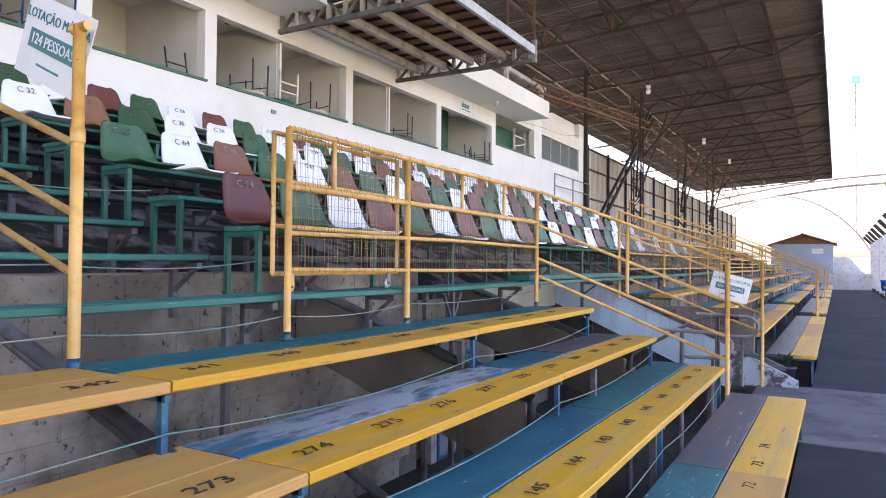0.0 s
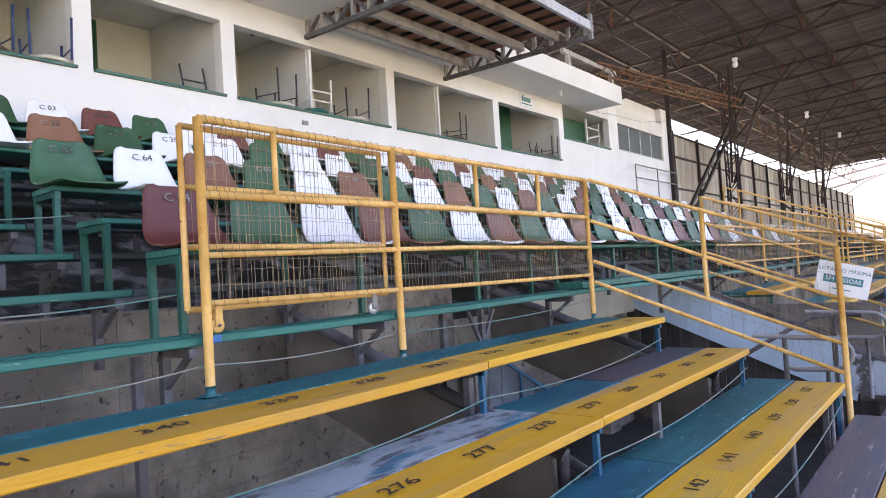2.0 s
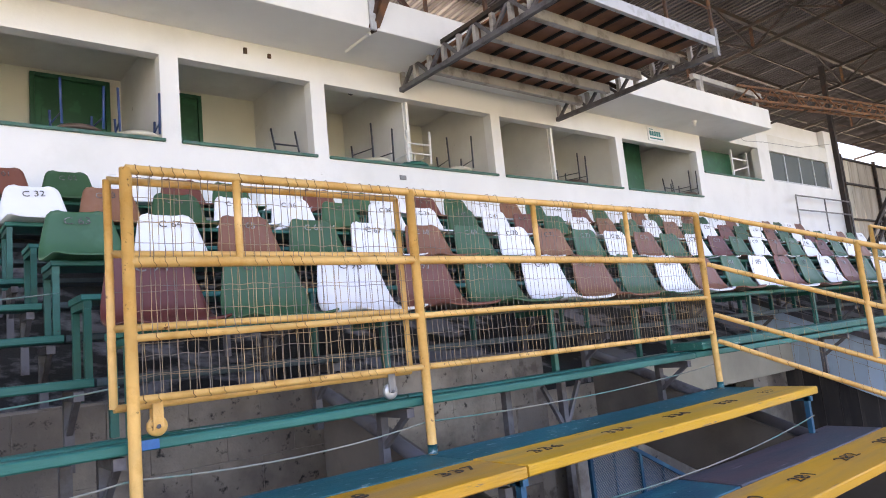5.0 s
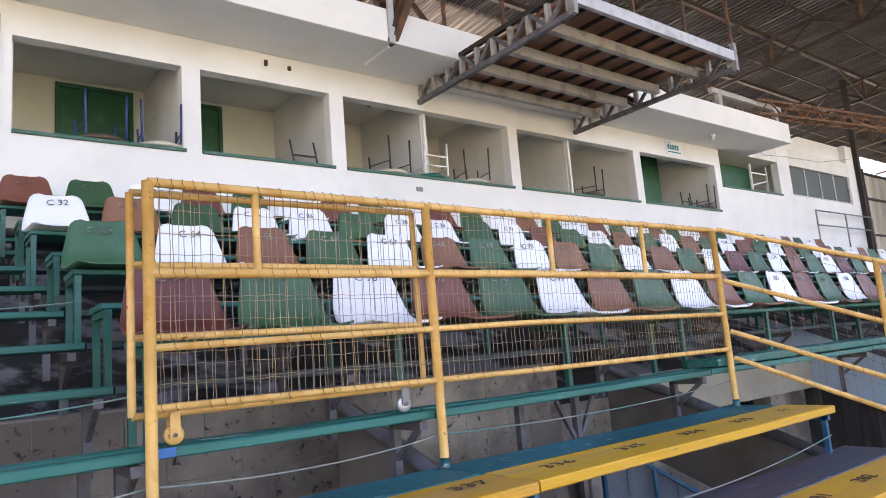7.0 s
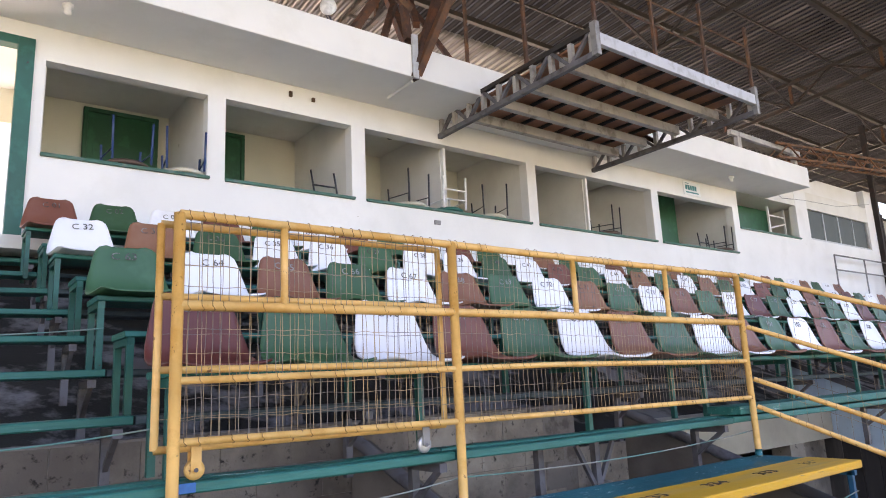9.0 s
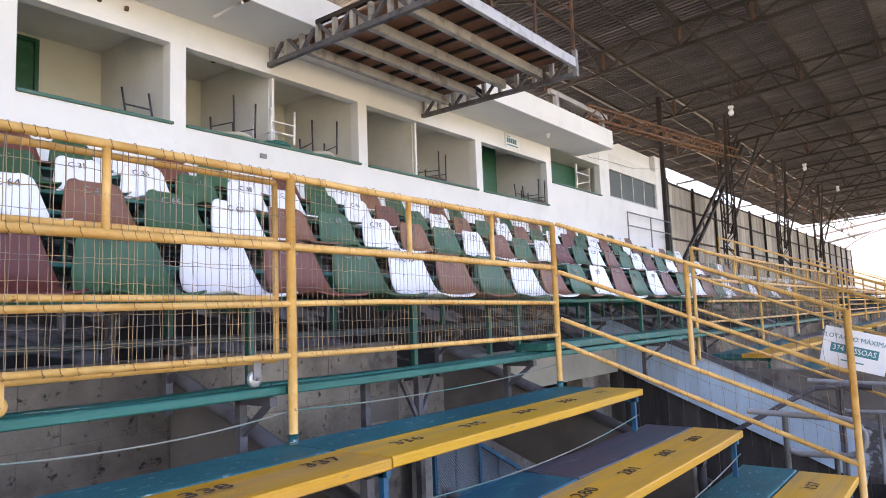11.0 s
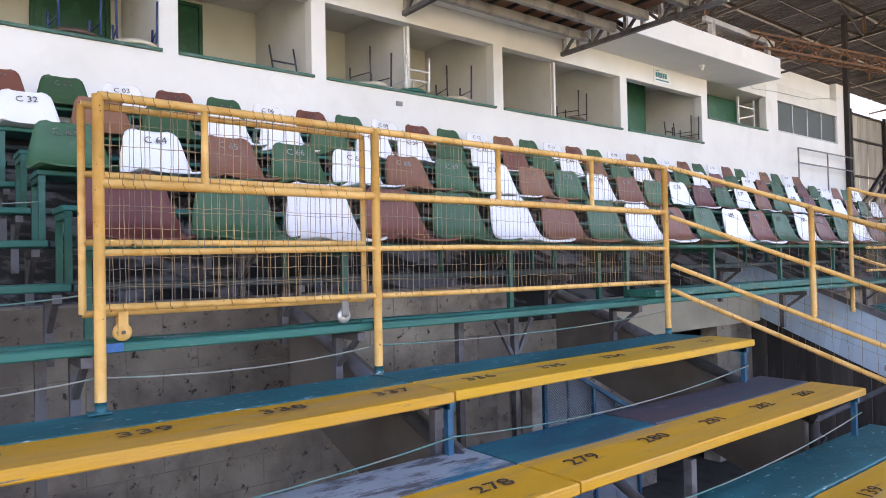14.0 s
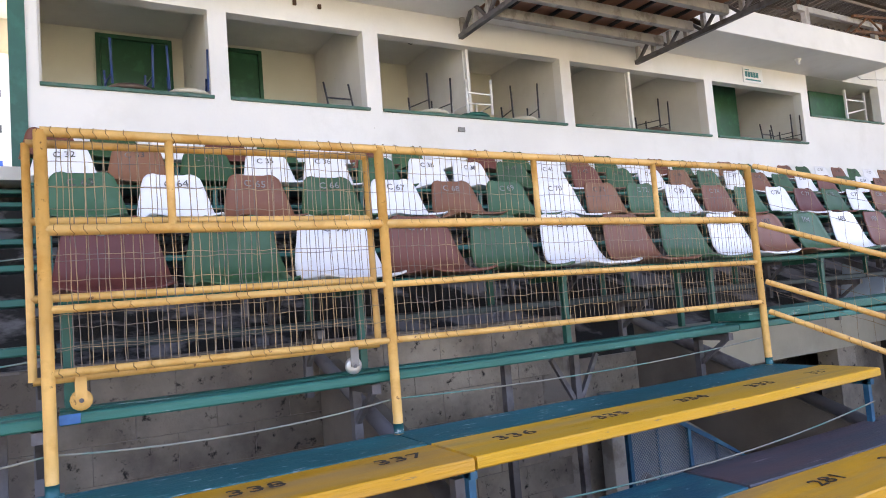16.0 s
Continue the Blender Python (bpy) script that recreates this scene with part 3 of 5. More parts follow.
box(bm, -0.34, -0.31, -14, 62, RZ(-0.3) - 0.12, RZ(-0.3) + 0.03, 0.004)
solid("roof_edge", bm, GREY_STEEL, "grey metal flashing along the roof edge", "trim", "structure")


PURLINS = (-8.6, -6.95, -5.05, -3.5, -1.65)


def truss(y):
    t = thing("roof_truss", "dark rusty steel roof truss with zigzag bracing", "truss", (0, y, 0), group="roof trusses")
    lo = lambda x: 8.02 + 0.070 * (x + 0.76)
    hi = lambda x: RZ(x) - 0.13
    pipe("top_chord", t, [(-10.4, 0, hi(-10.4)), (-0.4, 0, hi(-0.4))], 0.036, DARK_STEEL, square=True)
    pipe("bottom_chord", t, [(-10.4, 0, lo(-10.4)), (-1.65, 0, lo(-1.65)), (-0.4, 0, hi(-0.4))], 0.036, DARK_STEEL, square=True)
    nodes = sorted(list(PURLINS) + [(p + q) / 2 for p, q in zip(PURLINS, PURLINS[1:])] + [-10.3, -9.45, -1.0])
    for k, x in enumerate(nodes):
        if x in PURLINS:
            pipe("upright", t, [(x, 0.03, lo(x)), (x, 0.03, hi(x) + 0.05)], 0.03, RUST, square=True)
        if k < len(nodes) - 2:
            x2 = nodes[k + 1]
            pipe("diagonal", t, [(x, 0, lo(x)), (x2, 0, hi(x2))] if x in PURLINS else [(x, 0, hi(x)), (x2, 0, lo(x2))], 0.022, DARK_STEEL, square=True)
    for x in PURLINS[1:]:
        pipe("knee_brace", t, [(x, 0.04, lo(x)), (x, 1.5, RZ(x) - 0.1)], 0.02, DARK_STEEL, square=True)
        pipe("knee_brace", t, [(x, -0.04, lo(x)), (x, -1.5, RZ(x) - 0.1)], 0.02, DARK_STEEL, square=True)
    return t


first = truss(2.4)
for k in range(1, 12):
    copy_thing(first, Matrix.Translation((0, 2.4 + 5.0 * k, 0)))
for x in PURLINS:
    bm = bmesh.new()
    tube(bm, [(x, -14, RZ(x) - 0.075), (x, 62, RZ(x) - 0.075)], 0.045, square=True)
    solid("roof_purlin", bm, DARK_STEEL, "long rusty steel purlin under the roof sheets", "purlin", group="roof purlins")
for x in (-9.9, -7.8, -6.0, -4.3, -2.6):
    bm = bmesh.new()
    tube(bm, [(x, -14, RZ(x) - 0.045), (x, 62, RZ(x) - 0.045)], 0.018, square=True)
    solid("roof_lath", bm, DARK_STEEL, "thin dark steel lath under the roof sheets", "purlin", group="roof laths")


def lamp(x, y, z):
    t = thing("roof_lamp", "white bulb in a holder hanging under the roof", "lamp", (x, y, z), group="roof lamps")
    part("stem", tube(bmesh.new(), [(0, 0, 0.08), (0, 0, RZ(x) - z - 0.06)], 0.012), DARK_STEEL, t)
    part("holder", lathe(bmesh.new(), [(0.075, 0.10), (0.075, 0.04), (0.05, 0.02)], 12), LAMP_WHITE, t)
    part("bulb", lathe(bmesh.new(), [(0.045, 0.02), (0.062, -0.03), (0.075, -0.09), (0.058, -0.14), (0.018, -0.165)], 12), LAMP_WHITE, t)


lamp(-5.05, 21.25, 7.10)
lamp(-5.05, 31.35, 7.10)
lamp(-5.05, 39.5, 7.3)

# lattice girder at the end of the canopy
g = thing("lattice_girder", "rusty lattice girder running from the canopy to a column", "girder", (0, 0, 0))
A0, A1 = Vector((-6.60, 15.2, 5.86)), Vector((-6.45, 26.5, 6.84))
for dx, dz in ((0, 0), (0.22, 0), (0, 0.28), (0.22, 0.28)):
    pipe("chord", g, [A0 + Vector((dx, 0, dz)), A1 + Vector((dx, 0, dz))], 0.022, ORANGE_RUST, square=True)
for k in range(24):
    a, b = A0.lerp(A1, k / 24), A0.lerp(A1, (k + 1) / 24)
    for dx in (0, 0.22):
        pipe("lacing", g, [a + Vector((dx, 0, 0.28 * (k % 2))), b + Vector((dx, 0, 0.28 * (1 - k % 2)))], 0.012, ORANGE_RUST, square=True)
    pipe("batten", g, [a, a + Vector((0.22, 0, 0))], 0.012, ORANGE_RUST, square=True)
pipe("strut", g, [(-7.36, 16.9, 5.62), (-6.5, 18.6, 6.15)], 0.025, DARK_STEEL, square=True)
pipe("strut", g, [(-6.5, 26.4, 6.9), (-6.5, 27.6, 7.9)], 0.03, DARK_STEEL, square=True)
g = thing("inclined_brace", "tall dark lattice brace leaning from the stand to the roof", "brace", (0, 0, 0))
for dy in (0.0, 0.55):
    pipe("leg", g, [(-6.45, 20.6 + dy, 3.0), (-6.45, 27.6 + dy, 7.6)], 0.04, DARK_STEEL, square=True)
for k in range(13):
    u, v = k / 13, (k + 1) / 13
    pipe("lacing", g, [(-6.45, 20.6 + 7 * u + 0.55 * (k % 2), 3.0 + 4.6 * u), (-6.45, 20.6 + 7 * v + 0.55 * (1 - k % 2), 3.0 + 4.6 * v)], 0.015, DARK_STEEL, square=True)
g = thing("rear_girder", "dark steel zigzag girder along the rear of the far roof", "girder", (-6.70, 25.6, 6.35))
for z in (0.0, 1.0):
    pipe("chord", g, [(0, 0, z), (0, 33.6, z)], 0.03, DARK_STEEL, square=True)
for k in range(22):
    pipe("diagonal", g, [(0, 1.5 * k, k % 2), (0, 1.5 * k + 1.5, 1 - k % 2)], 0.022, RUST, square=True)
t = thing("girder_bracket", "pale bent channel and corrugated offcut on the canopy", "bracket", (-6.5, 13.7, 5.84))
bm = bmesh.new()
box(bm, -0.03, 0.05, 0, 2.6, 0.22, 0.32, 0.006)
for y in (0.2, 2.3):
    box(bm, -0.03, 0.05, y, y + 0.12, 0.0, 0.22, 0.006)
part("channel", bm, JOIST, t)
bm = bmesh.new()
rows = [[bm.verts.new((xx, 0.4 + 0.045 * k, 0.30 + 0.028 * math.sin(k * math.pi / 2))) for xx in (-0.35, -0.02)] for k in range(46)]
for a, b in zip(rows, rows[1:]):
    bm.faces.new((a[0], a[1], b[1], b[0]))
bmesh.ops.solidify(bm, geom=bm.faces[:], thickness=0.008)
part("corrugated_offcut", bm, FENCE_BOARD, t)
t = thing("roof_strut", "bundle of brown steel struts standing on the canopy edge", "strut", (-6.5, 6.6, 5.42))
for a, b, r in (((0.02, 0, 0.0), (0.35, 0.75, 2.5), 0.055), ((0.04, 0.05, 0.05), (0.9, 0.8, 2.5), 0.045), ((0.02, 0, 0.25), (-1.3, 0.3, 2.5), 0.05), ((0.02, -0.05, 0.5), (-0.2, -0.1, 2.55), 0.04),
                ((0.02, 0, 0.4), (0.1, 1.6, 2.5), 0.04), ((0.0, 0.1, 0.75), (-1.4, 0.9, 2.45), 0.04), ((-0.1, -0.35, 0.43), (-1.0, 0.7, 2.45), 0.035), ((-0.15, -0.75, 0.45), (-0.6, 0.6, 2.5), 0.045),
                ((-0.1, 0.75, 0.43), (-0.5, 0.1, 1.6), 0.03), ((0.02, 0, 0.9), (-0.5, -1.3, 2.45), 0.035)):
    pipe("strut", t, [a, b], r, RUST, square=True)
bm = bmesh.new()
box(bm, 0.062, 0.10, -0.04, 0.04, -0.02, 0.55, 0.006)
part("notch_plate", bm, PALE_STEEL, t, "pale vertical plate at the strut foot")
pipe("drain_stub", t, [(-0.55, 0, -0.03), (0.0, 0, -0.03)], 0.02, WALL_WHITE)
t = thing("floodlight", "white oval floodlight on a bent black bracket on the canopy edge", "lamp", (-6.52, 5.50, 5.84))
part("reflector", lathe(bmesh.new(), [(0.02, 0.05), (0.07, 0.035), (0.115, 0.0), (0.12, -0.012), (0.10, -0.02)], 18, Matrix.Translation((0.02, -0.02, 0.20)) @ pose(0, 0, 0, 70, 0, 60) @ Matrix.Diagonal((0.8, 1.2, 1, 1))), LAMP_WHITE, t)
pipe("bracket", t, [(0.0, 0.06, 0.0), (0.0, -0.03, 0.13), (0.0, -0.06, 0.16), (0.0, -0.02, 0.05), (0.0, -0.02, 0.0)], 0.011, CHAIR_DARK)

# ---- hanging platform ----
P = thing("camera_platform", "hanging timber platform on grey steel trusses", "platform", (0, 0, 0))
PX0, PX1, PY0, PY1, PZ = -7.4, -4.55, 7.66, 10.86, 5.18
for y in (PY0, PY1):
    pipe("truss_chord", P, [(PX0, y, PZ), (PX1, y, PZ)], 0.032, DULL_PIPE, square=True)
    pipe("truss_chord", P, [(PX0, y, PZ + 0.30), (PX1, y, PZ + 0.30)], 0.028, DARK_STEEL, square=True)
    N = 9
    for k in range(N + 1):
        x = PX0 + 0.05 + (PX1 - PX0 - 0.1) * k / N
        pipe("truss_upright", P, [(x, y + 0.012, PZ), (x, y + 0.012, PZ + 0.3)], 0.028, JOIST, square=True)
        if k < N:
            x2 = PX0 + 0.05 + (PX1 - PX0 - 0.1) * (k + 1) / N
            pipe("truss_diagonal", P, [(x, y, PZ + (0.3 if k % 2 else 0)), (x2, y, PZ + (0 if k % 2 else 0.3))], 0.02, DULL_PIPE, square=True)
bm = bmesh.new()
box(bm, PX1 - 0.01, PX1 + 0.05, PY0 - 0.03, PY1 + 0.03, PZ + 0.10, PZ + 0.24, 0.006)
part("edge_beam", bm, PALE_STEEL, P, "pale grey painted edge beam")
for k, x in enumerate((-5.08, -5.72, -6.30, -6.84)):
    bm = bmesh.new()
    box(bm, x - 0.045, x + 0.045, PY0 + 0.04, PY1 - 0.04, PZ + 0.06, PZ + 0.19, 0.008)
    part("joist", bm, JOIST, P)
N = 9
for k in range(N):
    a, b = PY0 + 0.04 + (PY1 - PY0 - 0.08) * k / N, PY0 + 0.04 + (PY1 - PY0 - 0.08) * (k + 1) / N
    bm = bmesh.new()
    box(bm, PX0 + 0.35, PX1 - 0.012, a + 0.012, b - 0.012, PZ + 0.235, PZ + 0.262)
    part("floorboard", bm, PLY, P)
    if k:
        bm = bmesh.new()
        box(bm, PX0 + 0.35, PX1 - 0.012, a - 0.018, a + 0.018, PZ + 0.192, PZ + 0.233, 0.004)
        part("batten", bm, DARK_STEEL, P)
for y in (PY0, PY0 + 1.05, PY0 + 2.1, PY1):
    pipe("rail_post", P, [(PX1 + 0.02, y, PZ + 0.1), (PX1 + 0.02, y, PZ + 1.25)], 0.018, RUST, square=True)
for z in (0.65, 0.95):
    pipe("rail", P, [(PX1 + 0.02, PY0, PZ + z), (PX1 + 0.02, PY1, PZ + z)], 0.012, RUST)
for x in (-5.6, -6.7):
    pipe("hanger", P, [(x, PY0, PZ + 0.3), (x, PY0, RZ(x) - 0.03)], 0.02, RUST, square=True)
pipe("brace", P, [(-6.42, PY1 + 0.12, 5.50), (-6.05, PY1 + 0.05, PZ + 0.03)], 0.03, RUST, square=True)
for a in (PY1 - 0.02, PY0 - 0.05):
    bm = bmesh.new()
    box(bm, PX1 - 0.02, PX1 + 0.06, a, a + 0.07, PZ - 0.03, PZ + 0.36, 0.006)
    part("corner_plate", bm, GREY_STEEL, P)

# ---- back fence and columns of the far part ----
fence = thing("back_fence", "tall pale sheet fence on steel posts behind the far stand", "fence", (FX, 22.3, 3.0))
for k in range(60):
    bm = bmesh.new()
    box(bm, -0.02, 0.02, 0.64 * k + 0.01, 0.64 * k + 0.62, 0.0, 2.62 + random.uniform(-0.03, 0.03))
    part("sheet", bm, FENCE_BOARD, fence)
for k in range(17):
    pipe("post", fence, [(0.08, 2.4 * k, 0), (0.08, 2.4 * k, 2.7)], 0.04, DARK_STEEL, square=True)
for z in (0.9, 1.9, 2.6):
    pipe("rail", fence, [(0.06, 0, z), (0.06, 38.4, z)], 0.025, DARK_STEEL, square=True)


def column(y):
    t = thing("lattice_column", "rusty lattice column carrying the far roof", "column", (-6.7, y, 3.0), group="lattice columns")
    for dx, dy in ((0, 0), (0.35, 0), (0, 0.35), (0.35, 0.35)):
        pipe("upright", t, [(dx, dy, 0), (dx, dy, 5.1)], 0.022, DARK_STEEL, square=True)
    bm = bmesh.new()
    for k in range(12):
        z = 0.42 * k
        for dy in (0, 0.35):
            tube(bm, [(0.35 * (k % 2), dy, z), (0.35 * (1 - k % 2), dy, z + 0.42)], 0.014, square=True)
        for dx in (0, 0.35):
            tube(bm, [(dx, 0.35 * (k % 2), z), (dx, 0.35 * (1 - k % 2), z + 0.42)], 0.014, square=True)
    part("lacing", bm, DARK_STEEL, t)["kind"] = "stuff"
    pipe("brace", t, [(0.17, 0.0, 1.2), (0.9, -2.2, 4.6)], 0.035, DARK_STEEL, square=True)
    pipe("brace", t, [(0.3, 0.17, 2.6), (2.4, 0.17, 5.0)], 0.03, DARK_STEEL, square=True)
    pipe("brace", t, [(0.17, 0.3, 1.2), (0.9, 2.2, 4.8)], 0.03, DARK_STEEL, square=True)
    return t


c0 = column(25.6)
for k in range(1, 3):
    copy_thing(c0, Matrix.Translation((-6.7, 25.6 + 8.4 * k, 3.0)))
bm = bmesh.new()
tube(bm, [(FX + 0.06, 22.16, 3.0), (FX + 0.06, 22.16, 8.2)], 0.06, square=True)
solid("corner_column", bm, DARK_STEEL, "dark steel column at the end of the white facade", "column")
for pts in ([(FX + 0.012, 16.6, 5.75), (FX + 0.012, 17.2, 5.52), (FX + 0.012, 18.2, 5.60), (FX + 0.012, 20.0, 5.66), (FX + 0.012, 21.9, 5.95)],):
    bm = tube(bmesh.new(), pts, 0.004, 6)
    solid("electric_cable", bm, CHAIR_DARK, "thin dark electric cable drooping along the facade", "cable", group="electric cables")
# pale rail on the end of the facade
t = thing("upper_rail", "thin white pipe rail in front of the facade end", "rail", (-7.2, 18.9, 3.22))
for z in (0.75, 1.10):
    pipe("rail", t, [(0, 0, z), (0, 3.2, z)], 0.018, GREY_STEEL)
for y in (0, 1.6, 3.2):
    pipe("post", t, [(0, y, 0), (0, y, 1.10)], 0.018, GREY_STEEL)

# ---- benches ----
# row: front edge x, top z, plank depth
ROWS4 = [(-2.11, 1.215), (-1.54, 0.945), (-0.95, 0.66), (-0.25, 0.385)]
PW, TH = 0.325, 0.045


def bench(name, label, x, z, y0, y1, joints, front, backs, numbers=(), leg_mat=None, wd=PW, back_joints=None):
    """A plank bench along y: a front seat plank line, a back plank line, steel legs under the joints."""
    t = thing(name, label, "bench", (x, y0, z))
    cuts = [y0] + [j for j in joints if y0 < j < y1] + [y1]
    rows = (("seat_plank", 0.0, front), ("back_plank", -wd - 0.008, backs))
    back_cuts = [y0] + back_joints + [y1] if back_joints else cuts
    for nm, off, mats in rows:
        line = cuts if off == 0.0 else back_cuts
        for k, (a, b) in enumerate(zip(line, line[1:])):
            me = mesh_of(nm, plank_mesh(b - a - 0.012, wd, TH, hash((round(x * 100), k, len(nm))) % 9999), mats[k % len(mats)])
            ob = part(nm, me, None, t)
            ob.location = (off, a - y0 + 0.006, random.uniform(-0.004, 0.004) if k else 0)
    for c in cuts[:]:
        yy = min(max(c - y0, 0.06), y1 - y0 - 0.06)
        lm = leg_mat or BLUE_STEEL
        bm = bmesh.new()
        tube(bm, [(-0.05, yy, -TH - 0.005), (-0.05, yy, -0.40)], 0.014, square=True)
        part("leg", bm, lm, t)
        bm = bmesh.new()
        tube(bm, [(-0.02, yy, -TH - 0.02), (-2 * wd + 0.02, yy, -TH - 0.02)], 0.014, square=True)
        part("bearer", bm, lm, t)
    for word, yc in numbers:
        m = Matrix.Translation((-0.55 * wd, yc - y0, 0.0025)) @ pose(0, 0, 0, 0, 0, 90)
        writing(word, 0.098, INK, t, m, "black stencilled seat number", 1.3)
    return t




def nums(first, y_first, n, step, pitch=0.497):
    return [(str(first + step * k), y_first + pitch * k) for k in range(n)]


bench("plank_bench", "long yellow plank bench with a worn teal back plank", -2.11, 1.215, -4.6, 6.66, [-1.5, 1.64, 4.12],
      [ORANGE_PLANK, ORANGE_PLANK, YEL_PLANK, YEL_PLANK], [ORANGE_PLANK, ORANGE_PLANK, TEAL_PLANK, TEAL_PLANK], nums(347, -1.05, 16, -1))
bench("plank_bench", "long yellow plank bench with a flaked blue and purple back plank", -1.54, 0.945, -4.6, 6.88, [-1.6, 1.75, 4.24],
      [ORANGE_PLANK, ORANGE_PLANK, YEL_PLANK, YEL_PLANK], [ORANGE_PLANK, ORANGE_PLANK, WORN_PLANK, BLUE_PLANK, PURPLE_PLANK], nums(268, -1.0, 16, 1), back_joints=[-1.6, 1.75, 4.24, 5.2])
bench("plank_bench", "long yellow plank bench with a dark blue back plank", -0.95, 0.66, -4.6, 7.2, [-1.7, 1.4, 4.57],
      [YEL_PLANK], [BLUE_PLANK, TEAL_PLANK, BLUE_PLANK, TEAL_PLANK], nums(152, -0.67, 16, -1), wd=0.345)
bench("plank_bench", "low yellow plank bench with a purple-brown back plank", -0.25, 0.385, -4.6, 7.34, [-1.7, 1.5, 4.54],
      [YEL_PLANK, YEL_PLANK, ORANGE_PLANK], [TEAL_PLANK, PURPLE_PLANK, TEAL_PLANK, PURPLE_PLANK], nums(62, -0.67, 13, 1), wd=0.33)

# far sections
for s, (a, b) in enumerate(((10.9, 19.6), (21.2, 30.6), (32.4, 42.0), (43.6, 52.0))):
    for k, (x, z) in enumerate(ROWS4):
        bench("plank_bench", "long yellow and blue plank bench in a farther section", x, z, a if k else max(a - 0.5, 10.3), b, [a + 3.1, a + 6.2],
              [YEL_PLANK, ORANGE_PLANK], [TEAL_PLANK, PURPLE_PLANK, WORN_PLANK] if k != 3 else [PURPLE_PLANK], (), leg_mat=BLUE_STEEL if k else GREEN_STEEL)
    if s:
        for k in range(1, 6):
            bench("plank_bench", "long yellow and teal plank bench high in a farther section", -2.11 - 0.6 * k, 1.215 + 0.26 * k, a, b, [a + 4.6],
                  [YEL_PLANK, ORANGE_PLANK], [TEAL_PLANK], (), leg_mat=GREEN_STEEL)

# ---- green footboards ----
for k in range(8):
    x, z = -2.74 - 0.635 * k, 1.475 + 0.225 * k
    t = thing("footboard", "green painted footboard on steel brackets", "footboard", (x, -6.0, z), group="footboards")
    cuts = [0, 3.6, 6.2, 8.9, 10.12, 12.4, 15.0, 17.0, 19.6, 22.4, 25.2]
    for i, (a, b) in enumerate(zip(cuts, cuts[1:])):
        paint = DARK_BOARD if k and a > 8.8 else GREEN_PLANK
        slats = ((0.0, 0.098), (-0.113, 0.095)) if k == 0 else ((0.0, 0.21),)
        for j, (dx, wide) in enumerate(slats):
            me = mesh_of("board", plank_mesh(b - a - 0.01, wide, 0.038, 31 * k + i + 7 * j, 0.010 if k == 0 else 0.006), paint)
            ob = part("board", me, None, t)
            ob.location = (dx, a + 0.005, 0.004 * j)
    for c in cuts[1:]:
        bm = bmesh.new()
        tube(bm, [(-0.02, c - 0.06, -0.07), (-0.27, c - 0.06, -0.07)], 0.02, square=True)
        tube(bm, [(-0.05, c - 0.06, -0.08), (-0.26, c - 0.06, -0.24)], 0.012, square=True)
        tube(bm, [(-0.26, c - 0.06, -0.06), (-0.26, c - 0.06, -0.40)], 0.02, square=True)
        part("bracket", bm, DULL_PIPE, t)
    if k == 0:
        bm = bmesh.new()
        box(bm, -0.25, 0.0, 12.5, 15.9, 0.008, 0.062, 0.008)
        ob = part("loose_board", bm, GREEN_PLANK, t, "loose green plank lying on the footboard")

# ---- inclined pipes, posts and cables under the planks ----
for y in (-0.79, 1.68, 4.17, 6.62):
    t = thing("raker_pipe", "grey steel raker pipe on a post under the planks", "pipe", (0, y, 0), group="raker pipes")
    pipe("main_pipe", t, [(-3.84, 0, 1.52), (-1.72, 0, 0.757)], 0.036, DULL_PIPE, n=12)
    pipe("lower_pipe", t, [(-3.84, 0.10, 1.38), (-1.72, 0.10, 0.62)], 0.026, DULL_PIPE, n=10)
    pipe("foot_post", t, [(-1.74, 0, UNDER + 0.03), (-1.74, 0, 0.76)], 0.03, DULL_PIPE)
    pipe("brace", t, [(-3.84, 0, 0.35), (-2.1, 0, -0.5)], 0.04, DULL_PIPE, n=12)
# concrete raker beam below one of the pipes
t = thing("raker_beam", "smooth dark brown concrete raker beam sloping from the block wall", "beam", (0, 4.19, 0))
bm = bmesh.new()
sides = [[bm.verts.new((x, s, z)) for x, z in ((-3.83, 1.47), (-1.80, 0.735), (-1.80, 0.20), (-3.83, 0.95))] for s in (-0.005, 0.13)]
bm.faces.new(sides[0])
bm.faces.new(sides[1][::-1])
for i in range(4):
    bm.faces.new((sides[0][i - 1], sides[1][i - 1], sides[1][i], sides[0][i]))
bmesh.ops.recalc_face_normals(bm, faces=bm.faces)
bmesh.ops.bevel(bm, geom=bm.edges[:], offset=0.008, segments=1, affect="EDGES")
part("web", bm, RAKER_CONC, t)
copy_thing(t, Matrix.Translation((0, 6.64, 0)))
